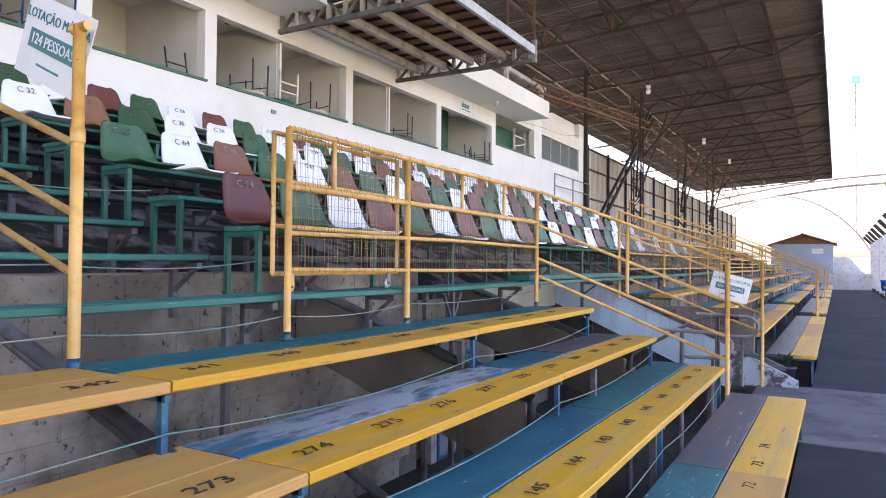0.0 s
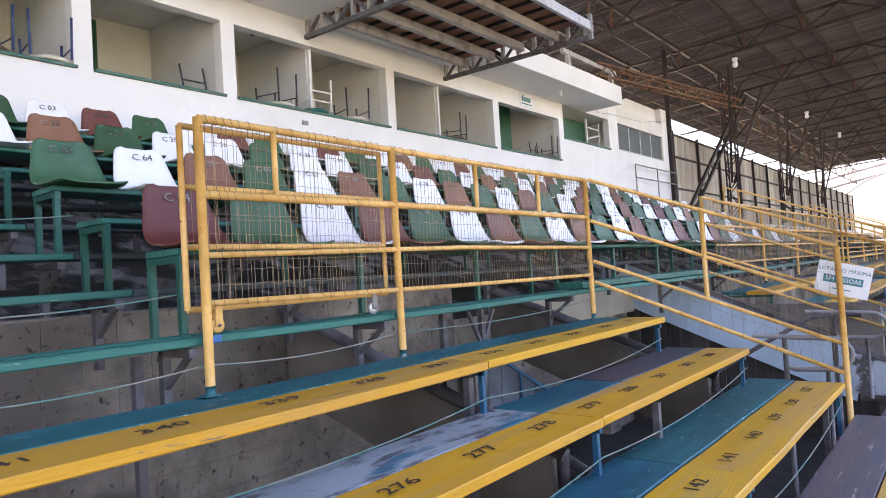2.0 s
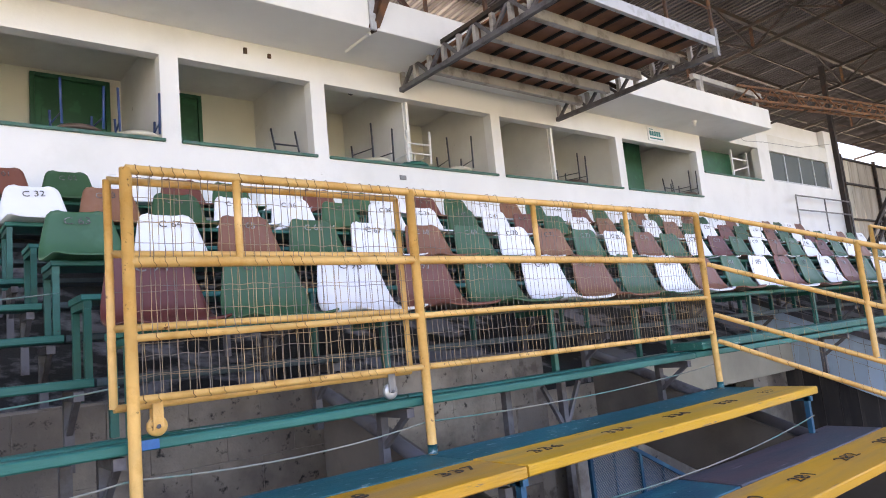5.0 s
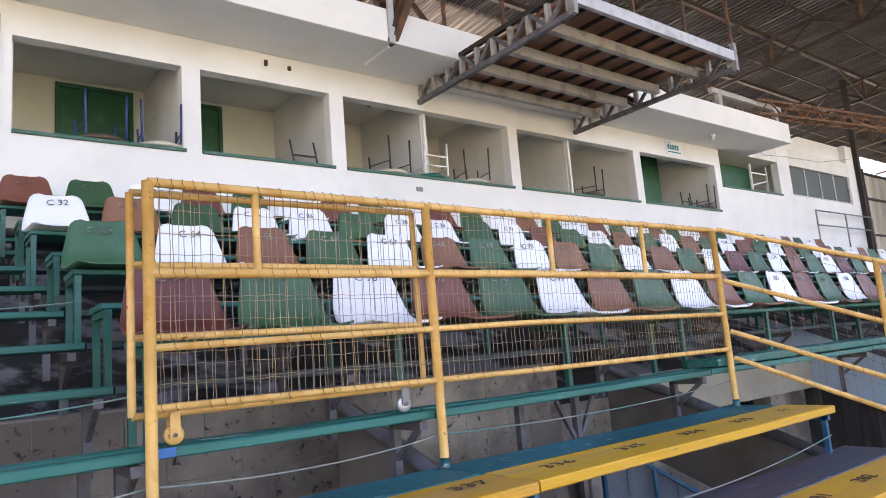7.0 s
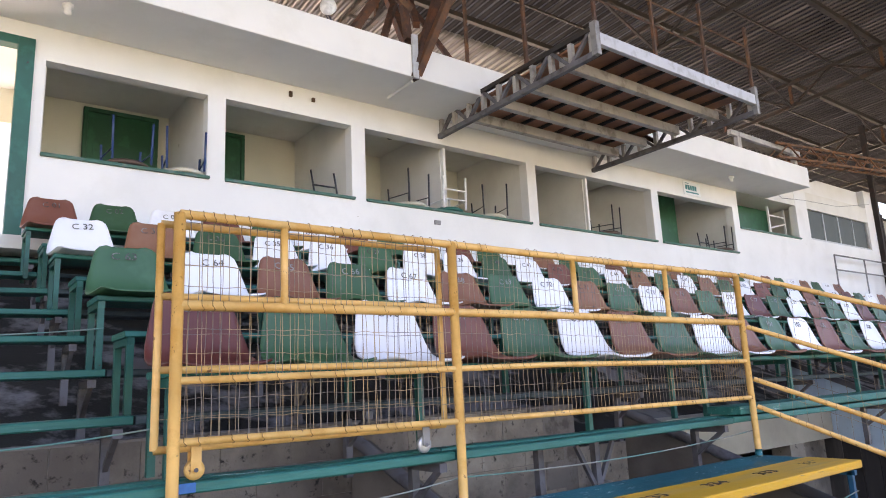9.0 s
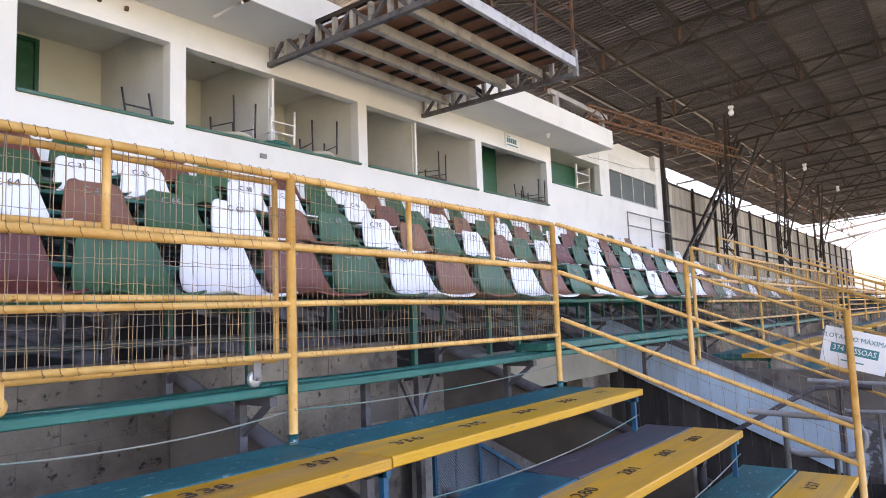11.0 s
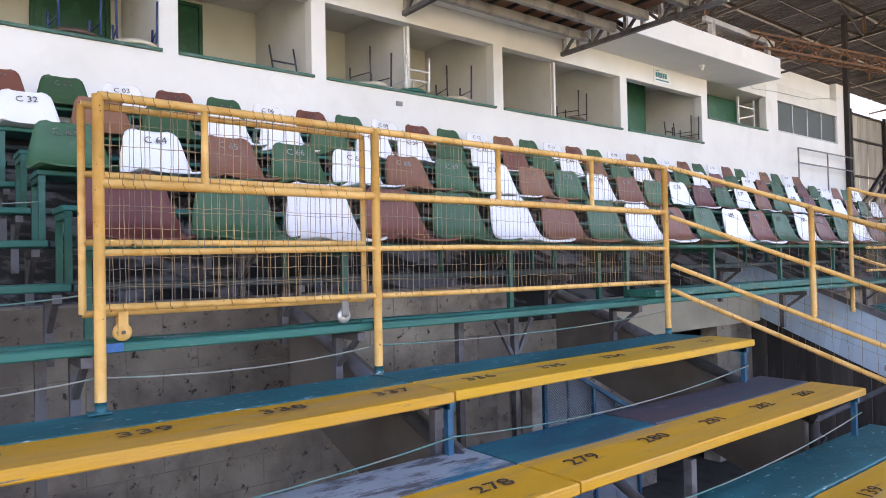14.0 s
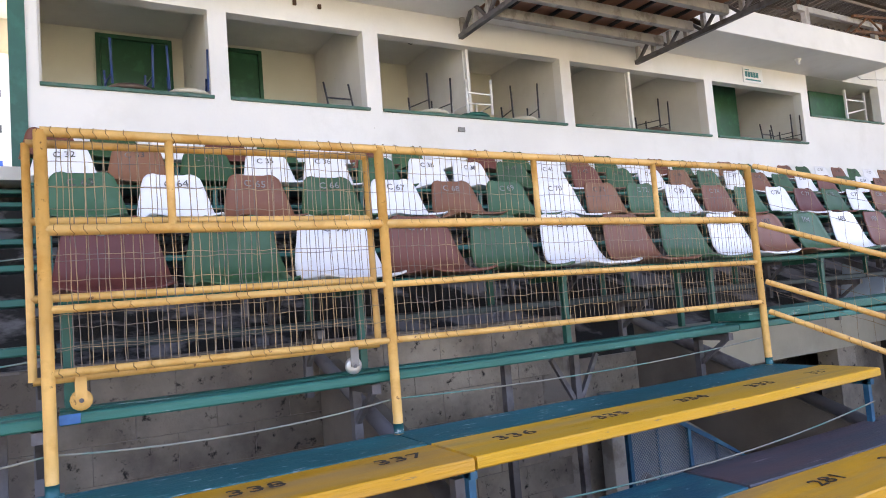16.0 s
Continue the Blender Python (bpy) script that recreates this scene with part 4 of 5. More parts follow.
for x, ys in ((-3.02, (-1.4, 0.55, 2.72, 4.90, 5.36)), (-2.25, (-2.0, 1.0, 4.12)), (-1.6, (-1.6, 1.3, 5.05)), (-1.05, (-1.6, 1.4, 4.6, 6.9))):
    for y in ys:
        top = {-3.02: 1.40, -2.25: 1.12, -1.6: 0.86, -1.05: 0.57}[x]
        t = thing("steel_post", "grey steel post carrying the planks", "post", (x, y, UNDER), group="steel posts")
        pipe("shaft", t, [(0, 0, 0), (0, 0, top - UNDER)], 0.02, DULL_PIPE, square=True)
        if y == 5.36:
            for s in (-1, 1):
                pipe("strut", t, [(0, 0, top - UNDER - 0.28), (0, 0.16 * s, top - UNDER - 0.01)], 0.012, DULL_PIPE, square=True)
        bm = bmesh.new()
        box(bm, -0.06, 0.06, -0.06, 0.06, 0.03, 0.045)
        part("base_plate", bm, DULL_PIPE, t)


def cable(pts, sag, r=0.0038):
    out = []
    for a, b in zip(pts, pts[1:]):
        a, b = Vector(a), Vector(b)
        for k in range(10):
            u = k / 10
            p = a.lerp(b, u)
            p.z -= sag * 4 * u * (1 - u)
            out.append(p)
    out.append(Vector(pts[-1]))
    bm = tube(bmesh.new(), out, r, 6)
    return solid("wire_rope", bm, CABLE, "slack grey-green wire rope strung between the plank rows", "cable", group="wire ropes")


cable([(-2.72, -5, 1.36), (-2.72, 1.63, 1.35), (-2.72, 2.87, 1.35), (-2.72, 4.12, 1.36), (-2.72, 6.58, 1.38)], 0.035)
cable([(-2.13, -4.6, 1.02), (-2.13, 1.64, 1.02), (-2.13, 4.12, 1.02), (-2.13, 6.6, 1.05)], 0.06)
cable([(-1.56, -4.6, 0.75), (-1.56, 1.75, 0.75), (-1.56, 4.24, 0.75), (-1.56, 6.85, 0.80)], 0.06)
cable([(-0.97, -4.6, 0.46), (-0.97, 1.4, 0.46), (-0.97, 4.57, 0.46), (-0.97, 7.15, 0.52)], 0.06)
cable([(-0.30, -4.5, 0.22), (-0.30, 4.54, 0.22), (-0.30, 7.28, 0.25)], 0.03)
cable([(-2.9, -5, 1.66), (-2.9, 1.63, 1.64), (-2.98, 2.90, 1.66)], 0.03)
cable([(-3.9, -5, 2.12), (-3.9, 1.63, 2.1), (-3.9, 2.86, 2.12)], 0.03)
bm = bmesh.new()
box(bm, -2.742, -2.733, 2.90, 2.965, 1.440, 1.474, 0.002)
solid("blue_plate", bm, BRIGHT_BLUE, "small bright blue plate at the footboard end", "plate")

# ---- seats ----


def seat_shell():
    """A one-piece plastic seat: flat tapering back that sweeps into a long shallow pan; the pan's middle at the origin, facing +x."""
    prof = [(0.250, -0.006), (0.244, 0.010), (0.20, 0.016), (0.12, 0.008), (0.03, 0.006), (-0.04, 0.016), (-0.095, 0.040), (-0.130, 0.075), (-0.155, 0.12), (-0.178, 0.19), (-0.200, 0.27), (-0.216, 0.33), (-0.228, 0.370), (-0.236, 0.392), (-0.240, 0.400)]
    wide = [0.150, 0.180, 0.198, 0.212, 0.222, 0.228, 0.228, 0.224, 0.218, 0.204, 0.188, 0.176, 0.163, 0.140, 0.105]
    bm = bmesh.new()
    grid = []
    m = 12
    for (x, z), w in zip(prof, wide):
        row = []
        for j in range(m + 1):
            u = -1 + 2 * j / m
            e = abs(u) ** 4
            dip = -0.010 * (1 - u * u) if x > -0.05 and x < 0.24 else 0.0
            lip = 0.012 * e if x > -0.1 else 0.0
            fw = 0.016 * e if z > 0.05 else 0.0
            row.append(bm.verts.new((x + fw, u * w, z + dip + lip)))
        grid.append(row)
    for v in bm.verts:
        v.co.z *= 0.84
    for A, B in zip(grid, grid[1:]):
        for j in range(m):
            bm.faces.new((A[j], A[j + 1], B[j + 1], B[j]))
    bmesh.ops.recalc_face_normals(bm, faces=bm.faces)
    if sum(f.normal.z for f in bm.faces) < 0:
        bmesh.ops.reverse_faces(bm, faces=bm.faces)
    bmesh.ops.solidify(bm, geom=bm.faces[:], thickness=0.009)
    return bm


SHELL = {}
for nm, mt in (("brown", BROWN_PLASTIC), ("green", GREEN_PLASTIC), ("white", WHITE_PLASTIC)):
    SHELL[nm] = mesh_of("shell", seat_shell(), mt, True)
SEAT_LABEL = {"brown": "red-brown moulded plastic stadium seat on a green frame", "green": "dark green moulded plastic stadium seat on a green frame", "white": "white moulded plastic stadium seat on a green frame"}
ORDER = ("brown", "green", "white")
SP, NS = 0.50, 31
SX = lambda r: (-3.11, -4.29, -5.47, -6.62)[r]
SZ = lambda r: (1.875, 2.32, 2.755, 3.18)[r]
YS = (3.12, 3.07, 3.0, 2.92)
SWAP = {36: "white", 39: "white"}
for r in range(4):
    for k in range(NS):
        number = {3: 1, 2: 32, 1: 63, 0: 94}[r] + k
        colour = SWAP.get(number, ORDER[(k + {3: 0, 2: 2, 1: 1, 0: 0}[r]) % 3])
        t = thing("stadium_seat", SEAT_LABEL[colour], "seat", (SX(r), YS[r] + SP * k, SZ(r) + 0.012), group="numbered seats")
        t.rotation_euler = (random.uniform(-0.012, 0.012), random.uniform(-0.03, 0.03), random.uniform(-0.03, 0.03))
        part("shell", SHELL[colour], None, t)
        word = ("C %02d" % number) if number < 100 else str(number)
        m = Matrix.Translation((-0.2025, random.uniform(-0.02, 0.02), 0.272)) @ pose(0, 0, 0, 90 - 17, random.uniform(-4, 4), 90)
        pale = colour != "white" and r < 2 and number % 4 != 3
        writing(word, 0.068, PALE_INK if pale else SEAT_INK, t, m, "grey-white stencilled seat number" if pale else "faded black stencilled seat number", 1.1)["kind"] = "stuff"

# green seat frames: continuous rails with U legs
for r in range(4):
    for nm, dx, dz, lab in (("seat_frame", 0.0, 0.0, "green steel frame and board carrying a row of plastic seats"), ("middle_bench", (-0.71, -0.71, -0.69, 0)[r], (0.215, 0.215, 0.21, 0)[r], "green narrow bench board between two seat rows")):
        if r == 3 and nm == "middle_bench":
            continue
        x, z = SX(r) + dx, SZ(r) + dz
        t = thing(nm, lab, "bench", (x, YS[r] - 0.21, z), group="green seat frames")
        L = SP * NS + 0.1
        n = 6
        for i in range(n):
            a, b = L * i / n, L * (i + 1) / n
            me = mesh_of("board", plank_mesh(b - a - 0.01, 0.30, 0.03, 77 * r + i), GREEN_PLANK)
            ob = part("board", me, None, t)
            ob.location = (0.14 if nm == "seat_frame" else 0.12, a + 0.005, 0)
        for i in range(14):
            y = min(max(1.2 * i, 0.03), L - 0.03)
            for xx in (0.11, -0.15) if i % 3 == 0 else (0.11,):
                pipe("leg", t, [(xx, y, -0.032), (xx, y, -0.42)], 0.016, GREEN_STEEL, square=True)
            pipe("cross_bar", t, [(0.13, y, -0.05), (-0.17, y, -0.05)], 0.017, GREEN_STEEL, square=True)

# ---- yellow rails ----
RX = -2.70
PA, PB, PC = 2.875, 4.12, 6.58
topz = lambda y: 2.425 - 0.004 * (y - PA)
R2 = lambda y: 2.09 + 0.012 * min((y - PA) / 1.85, 1) - 0.008 * max(0.0, y - PA - 1.85)
R3 = lambda y: 1.824 + 0.024 * min((y - PA) / 1.85, 1) - 0.010 * max(0.0, y - PA - 1.85)
R4 = lambda y: 1.615 - 0.006 * (y - PA)


def wavy(bm, a, b, r, amp, n, axis):
    pts = []
    a, b = Vector(a), Vector(b)
    for k in range(n + 1):
        p = a.lerp(b, k / n)
        p[axis] += random.uniform(-amp, amp)
        p.x += random.uniform(-amp, amp) * 0.5
        pts.append(p)
    tube(bm, pts, r, 4)


def rail_run(name, label, y0, y1, posts, stubs, base, mesh=True, x=RX, tops=(topz, R2, R3, R4)):
    t = thing(name, label, "railing", (0, 0, 0))
    for z, r in zip(tops, (0.0175, 0.0195, 0.0142, 0.0142)):
        pipe("rail", t, [(x, y0, z(y0)), (x, (y0 + y1) / 2, z((y0 + y1) / 2) - 0.004), (x, y1, z(y1))], r, YEL_STEEL)
    for y in posts:
        ob = pipe("post", t, [(x, y, base + 0.002), (x, y, base + 0.10), (x, y, tops[0](y) + 0.004)], 0.0210, YEL_STEEL, n=14)
        bm = bmesh.new()
        tube(bm, [(x, y, base + 0.004), (x, y, base + 0.045)], 0.0220, 14)
        part("post_foot", bm, TEAL_PLANK, t, "chipped blue-green paint at the post foot")
    for y in stubs:
        pipe("upright", t, [(x, y, tops[1](y)), (x, y, tops[0](y))], 0.0148, YEL_STEEL)
    if mesh:
        bm = bmesh.new()
        y = y0 + 0.04
        while y < y1 - 0.02:
            wavy(bm, (x - 0.021, y, tops[3](y)), (x - 0.021, y + random.uniform(-0.012, 0.012), tops[0](y)), 0.0016, 0.0018, 14, 1)
            y += 0.031 + random.uniform(-0.008, 0.008)
        z = 0.075
        while z < 0.8:
            wavy(bm, (x - 0.021, y0, tops[3](y0) + z), (x - 0.021, y1, tops[3](y1) + z), 0.0012, 0.0045, int((y1 - y0) * 22), 2)
            z += 0.082 + random.uniform(-0.012, 0.012)
        part("wire_mesh", bm, WIRE, t, "wavy tied wire mesh")["kind"] = "stuff"
        bm = bmesh.new()
        yy = y0 + 0.03
        while yy < y1:
            for z in tops:
                a = 0.0205 if z is not tops[2] and z is not tops[3] else 0.016
                ring = [(x + a * math.cos(q), yy + 0.012 * q / 6, z(yy) + a * math.sin(q)) for q in [i * math.pi / 4 for i in range(8)]]
                if random.random() < 0.6:
                    tube(bm, ring, 0.0012, 4, closed=True)
            yy += 0.048 + random.uniform(-0.012, 0.012)
        part("wire_tie", bm, TIE_WIRE, t)["kind"] = "stuff"
    return t


GR = rail_run("guard_rail", "yellow pipe guard rail with wire mesh in front of the seats", PA, PC, (PA, PB, PC), (3.28, 4.95, 5.77), 1.217)
bm = bmesh.new()
box(bm, RX - 0.035, RX + 0.03, PA - 0.045, PA + 0.035, 1.218, 1.224, 0.002)
part("base_plate", bm, TEAL_PLANK, GR, "worn blue-green base plate")

# sliding gate behind the rail
G = thing("sliding_gate", "yellow pipe gate on casters parked behind the guard rail", "gate", (RX - 0.075, 2.83, 1.475))
gy1 = 1.26
z0, z1 = 0.115, 0.925
for a, b in (((0, 0, z0), (0, 0, z1)), ((0, gy1, z0), (0, gy1, z1))):
    pipe("stile", G, [a, b], 0.0142, YEL_STEEL)
for z, nm in ((z0, "bottom_rail"), (z1, "top_rail"), (0.39, "middle_rail"), (0.655, "middle_rail")):
    pipe(nm, G, [(0, 0, z), (0, gy1, z)], 0.0142, YEL_STEEL)
bm = bmesh.new()
y = 0.05
while y < gy1 - 0.02:
    wavy(bm, (-0.012, y, z0), (-0.012, y + random.uniform(-0.012, 0.012), z1), 0.0014, 0.0018, 12, 1)
    y += 0.062 + random.uniform(-0.012, 0.012)
for z in (0.22, 0.33, 0.52, 0.78):
    wavy(bm, (-0.012, 0, z), (-0.012, gy1, z), 0.0012, 0.004, 26, 2)
part("wire_mesh", bm, WIRE, G, "wavy tied wire mesh")["kind"] = "stuff"
for y in (0.14, 1.14):
    w = part("caster", lathe(bmesh.new(), [(0.012, -0.012), (0.032, -0.012), (0.036, -0.006), (0.036, 0.006), (0.032, 0.012), (0.012, 0.012)], 16, pose(0, y, 0.038, 0, 90, 0)), ALU if y > 1 else YEL_STEEL, G, "small caster wheel")
    bm = bmesh.new()
    for s in (-1, 1):
        box(bm, s * 0.020 - 0.003, s * 0.020 + 0.003, y - 0.018, y + 0.018, 0.035, 0.118)
    part("fork", bm, GREY_STEEL if y > 1 else YEL_STEEL, w)
    part("axle", tube(bmesh.new(), [(-0.026, y, 0.038), (0.026, y, 0.038)], 0.008), DULL_PIPE, w)

# handrail down the side of the passage
def stair_rail(name, label, ys, xs, tops, bottoms, posts, mesh=True):
    """Sloping handrail from x = xs[0], y = ys[0] (back) to xs[1], ys[1] (front)."""
    t = thing(name, label, "railing", (0, 0, 0))
    x0, x1 = xs
    run = lambda x: ys[0] + (ys[1] - ys[0]) * (x - x0) / (x1 - x0)
    for a, b in zip(tops, bottoms):
        pipe("rail", t, [(x0, ys[0], a), (x1, ys[1], b)], 0.0165, YEL_STEEL)
    at = lambda k, x: tops[k] + (bottoms[k] - tops[k]) * (x - x0) / (x1 - x0)
    for x, base, k in posts:
        pipe("post", t, [(x, run(x), base), (x, run(x), at(0, x) + 0.005)], 0.0225 if k else 0.018, YEL_STEEL, n=12)
    if mesh:
        bm = bmesh.new()
        x = x0 + 0.04
        n = len(tops) - 1
        while x < x1:
            wavy(bm, (x, run(x) + 0.026, at(n, x)), (x, run(x) + 0.026, at(0, x)), 0.0012, 0.004, 12, 0)
            x += 0.075
        for u in (0.15, 0.3, 0.45, 0.6, 0.75, 0.9):
            wavy(bm, (x0, ys[0] + 0.026, tops[n] + u * (tops[0] - tops[n])), (x1, ys[1] + 0.026, bottoms[n] + u * (bottoms[0] - bottoms[n])), 0.0012, 0.006, 30, 2)
        part("wire_mesh", bm, WIRE, t)["kind"] = "stuff"
        bm = bmesh.new()
        x = x0 + 0.03
        while x < x1:
            for k in range(len(tops)):
                if random.random() < 0.6:
                    tube(bm, [(x + 0.008 * q / 6, run(x) + 0.0185 * math.cos(q), at(k, x) + 0.0195 * math.sin(q)) for q in [i * math.pi / 4 for i in range(8)]], 0.0012, 4, closed=True)
            x += 0.05 + random.uniform(-0.015, 0.015)
        part("wire_tie", bm, TIE_WIRE, t)["kind"] = "stuff"
    return t


stair_rail("passage_handrail", "sloping yellow handrail with wire mesh beside the passage", (6.64, 7.24), (-2.70, -0.937), (2.42, 2.06, 1.71, 1.53), (1.70, 1.295, 0.945, 0.715),
           ((-1.85, 1.36, 0), (-0.937, 0.012, 1)))
stair_rail("passage_handrail", "sloping yellow handrail on the far side of the passage", (10.2, 10.2), (-2.85, -0.88), (2.47, 2.13, 1.75, 1.5), (1.70, 1.36, 1.0, 0.75),
           ((-2.85, 1.15, 1), (-0.88, 0.0, 1)))
stair_rail("aisle_handrail", "sloping yellow handrail rising beside the seat aisle", (1.63, 1.63), (-6.2, -2.72), (3.45, 3.12, 2.87), (2.14, 1.85, 1.60), ((-4.6, 2.1, 0),), mesh=False)
pipe_post = thing("sign_post", "tall yellow post carrying a capacity sign", "post", (-2.71, 1.63, 1.217))
pipe("shaft", pipe_post, [(0, 0, 0), (0, 0, 1.42)], 0.0255, YEL_STEEL, n=14)
pipe("collar", pipe_post, [(0, 0, 0.93), (0, 0, 0.99)], 0.030, YEL_STEEL, n=14)
part("cap", tube(bmesh.new(), [(-0.05, 0.0, 1.41), (0.06, 0, 1.41)], 0.022), YEL_STEEL, pipe_post)
bm = bmesh.new()
tube(bm, [(0, 0, 0.002), (0, 0, 0.04)], 0.0265, 14)
part("post_foot", bm, BLUE_STEEL, pipe_post)

tops2 = (lambda y: 2.40, lambda y: 2.08, lambda y: 1.83, lambda y: 1.59)
rail_run("guard_rail", "yellow pipe guard rail with wire mesh in the second section", 10.2, 19.6, (12.6, 15.05, 17.4, 19.6), (11.4, 13.8, 16.2, 18.5), 1.217, tops=tops2)
for k, (a, b) in enumerate(((21.2, 30.6), (32.4, 42.0))):
    rail_run("guard_rail", "far yellow pipe guard rail between bench sections", a, b, (a, a + 3, a + 6, b), (), 1.217, mesh=False, tops=tops2)
for y in (19.7, 21.1, 31.0, 32.2, 42.4, 43.4):
    stair_rail("aisle_handrail", "sloping yellow handrail beside a far aisle", (y, y), (-5.2, -0.45), (3.5, 3.1), (1.55, 1.15), ((-5.2, 2.4, 1), (-2.8, 1.3, 1), (-0.45, 0.0, 1)), mesh=False)


def capacity_sign(m, people):
    t = thing("capacity_sign", "white and teal capacity sign wired to a yellow post", "sign")
    t.matrix_world = m
    bm = bmesh.new()
    box(bm, -0.17, 0.17, -0.115, 0.115, -0.004, 0.0, 0.0015)
    part("board", bm, SIGN_WHITE, t)
    bm = bmesh.new()
    box(bm, -0.125, 0.125, -0.032, 0.022, 0.001, 0.0025)
    part("band", bm, SIGN_TEAL, t, "teal printed band")
    writing("LOTAÇÃO MÁXIMA", 0.040, SIGN_TEAL, t, Matrix.Translation((0, 0.062, 0.002)), "teal lettering", 0.92)
    writing(people + " PESSOAS", 0.044, SIGN_WHITE, t, Matrix.Translation((0, -0.005, 0.0035)), "white lettering", 0.92)
    bm = bmesh.new()
    box(bm, -0.06, 0.06, -0.075, -0.068, 0.001, 0.002)
    part("small_print", bm, SIGN_TEAL, t)


capacity_sign(Matrix.Translation((-0.92, 7.30, 1.44)) @ pose(0, 0, 0, 90, 14, 0) @ Matrix.Scale(1.1, 4), "374")
capacity_sign(Matrix.Translation((-3.02, 1.70, 2.62)) @ pose(0, 0, 0, 90, 24, 0) @ Matrix.Scale(1.6, 4), "124")

# ---- passage under the stand ----
PYW = 10.30
w = thing("passage_side", "pale blue boarded side wall sloping down to the landing", "wall", (0, PYW, 0), kind="structure")
top_at = lambda x: 0.27 - 0.43 * (x + 0.7)
bot_at = lambda x: -0.02 - 0.43 * (x + 1.45)
x = -1.30
while x > -4.4:
    x2 = x - 0.135
    bm = bmesh.new()
    lean = 0.10
    vs = []
    for yy in (0.0, 0.05):
        for px, pz in ((x - 0.0008, max(bot_at(x), -0.5)), (x + lean - 0.0008, top_at(x + lean)), (x2 + lean + 0.0008, top_at(x2 + lean)), (x2 + 0.0008, max(bot_at(x2), -0.5))):
            vs.append(bm.verts.new((px, yy, pz)))
    for q in ((0, 1, 2, 3), (7, 6, 5, 4), (0, 4, 5, 1), (1, 5, 6, 2), (2, 6, 7, 3), (3, 7, 4, 0)):
        bm.faces.new([vs[i] for i in q])
    bmesh.ops.recalc_face_normals(bm, faces=bm.faces)
    part("board", bm, PANEL_BLUE, w)
    x = x2
pipe("cap_rail", w, [(-0.6, 0.02, top_at(-0.6) + 0.02), (-4.4, 0.02, top_at(-4.4) + 0.02)], 0.03, DULL_PIPE, square=True)
bm = bmesh.new()
vs = []
for yy in (-0.01, 0.14):
    for px, pz in ((-0.45, 0.0), (-0.45, 0.10), (-1.30, top_at(-1.3) - 0.012), (-1.34, 0.0)):
        vs.append(bm.verts.new((px, yy, pz)))
for q in ((0, 1, 2, 3), (7, 6, 5, 4), (0, 4, 5, 1), (1, 5, 6, 2), (2, 6, 7, 3), (3, 7, 4, 0)):
    bm.faces.new([vs[i] for i in q])
bmesh.ops.recalc_face_normals(bm, faces=bm.faces)
part("kerb", bm, FLAKED_KERB, w, "flaking white concrete kerb")
bm = bmesh.new()
box(bm, -4.6, -1.0, PYW + 0.055, PYW + 0.2, UNDER + 0.02, 1.05)
solid("passage_wall", bm, MORTAR, "dark wall behind the plank cladding of the passage", "wall", "structure")
# white ceiling beam and pier at the back of the passage
bm = bmesh.new()
box(bm, -4.2, -3.9, 7.3, 10.29, 1.0, 1.38)
solid("passage_beam", bm, PASSAGE_CREAM, "white beam over the passage under the stand", "beam", "structure")
bm = bmesh.new()
box(bm, -4.15, -3.95, 9.40, 9.70, UNDER + 0.03, 0.998)
solid("passage_pier", bm, CONCRETE, "white pier under the passage beam", "pier", "structure")
d = thing("door_2", "dark green door in the passage under the stand", "door", (-4.85, 8.32, UNDER + 0.03), kind="structure")
bm = bmesh.new()
box(bm, 0, 0.04, 0, 1.06, 0, 1.515, 0.005)
part("leaf", bm, DOOR_GREEN, d)
# mesh gate under the stand
g = thing("mesh_gate", "pale blue steel gate with diamond mesh under the stand", "gate", (-3.80, 6.45, UNDER + 0.03))
GH = lambda y: 1.36 if y < 0.25 else 1.36 - 0.52 * (y - 0.25)
for y in (0, 0.62, 1.25):
    pipe("stile", g, [(0, y, 0), (0, y, GH(y))], 0.016, BLUE_STEEL, square=True)
pipe("top_rail", g, [(0, 0, GH(0)), (0, 0.25, GH(0.25)), (0, 1.25, GH(1.25))], 0.016, BLUE_STEEL, square=True)
for z in (0.02, 0.8):
    pipe("rail", g, [(0, 0, z), (0, 1.25, z)], 0.016, BLUE_STEEL, square=True)
bm = bmesh.new()
for k in range(-52, 48):
    for s in (1, -1):
        pts = []
        for q in range(60):
            z = q * 0.025
            y = 0.026 * k + z if s > 0 else 1.25 - 0.026 * k - z
            if 0 <= y <= 1.25 and z < GH(y):
                pts.append((0.004 * s, y, z))
        if len(pts) > 2:
            tube(bm, [pts[0], pts[-1]], 0.002, 4)
part("diamond_mesh", bm, ALU, g)["kind"] = "stuff"
bm = bmesh.new()
vs = []
for xx in (-0.06, -0.04):
    for y, z in ((0.02, 0.03), (0.02, 1.34), (0.25, 1.34), (1.23, GH(1.23) - 0.02), (1.23, 0.03)):
        vs.append(bm.verts.new((xx, y, z)))
bm.faces.new(vs[:5])
bm.faces.new(vs[5:][::-1])
for q in range(5):
    bm.faces.new((vs[q], vs[(q + 1) % 5], vs[5 + (q + 1) % 5], vs[5 + q]))
bmesh.ops.recalc_face_normals(bm, faces=bm.faces)
part("backing", bm, GATE_BLUE, g, "blue-grey sheet backing")
for y in (0.3, 0.93):
    pipe("bar", g, [(-0.01, y, 0), (-0.01, y, GH(y))], 0.009, BLUE_STEEL, square=True)
bm = bmesh.new()
box(bm, -3.9, -3.78, 6.28, 6.40, UNDER + 0.03, 1.00, 0.01)
solid("gate_pier", bm, JOIST, "whitewashed pier beside the mesh gate", "pier", "structure")


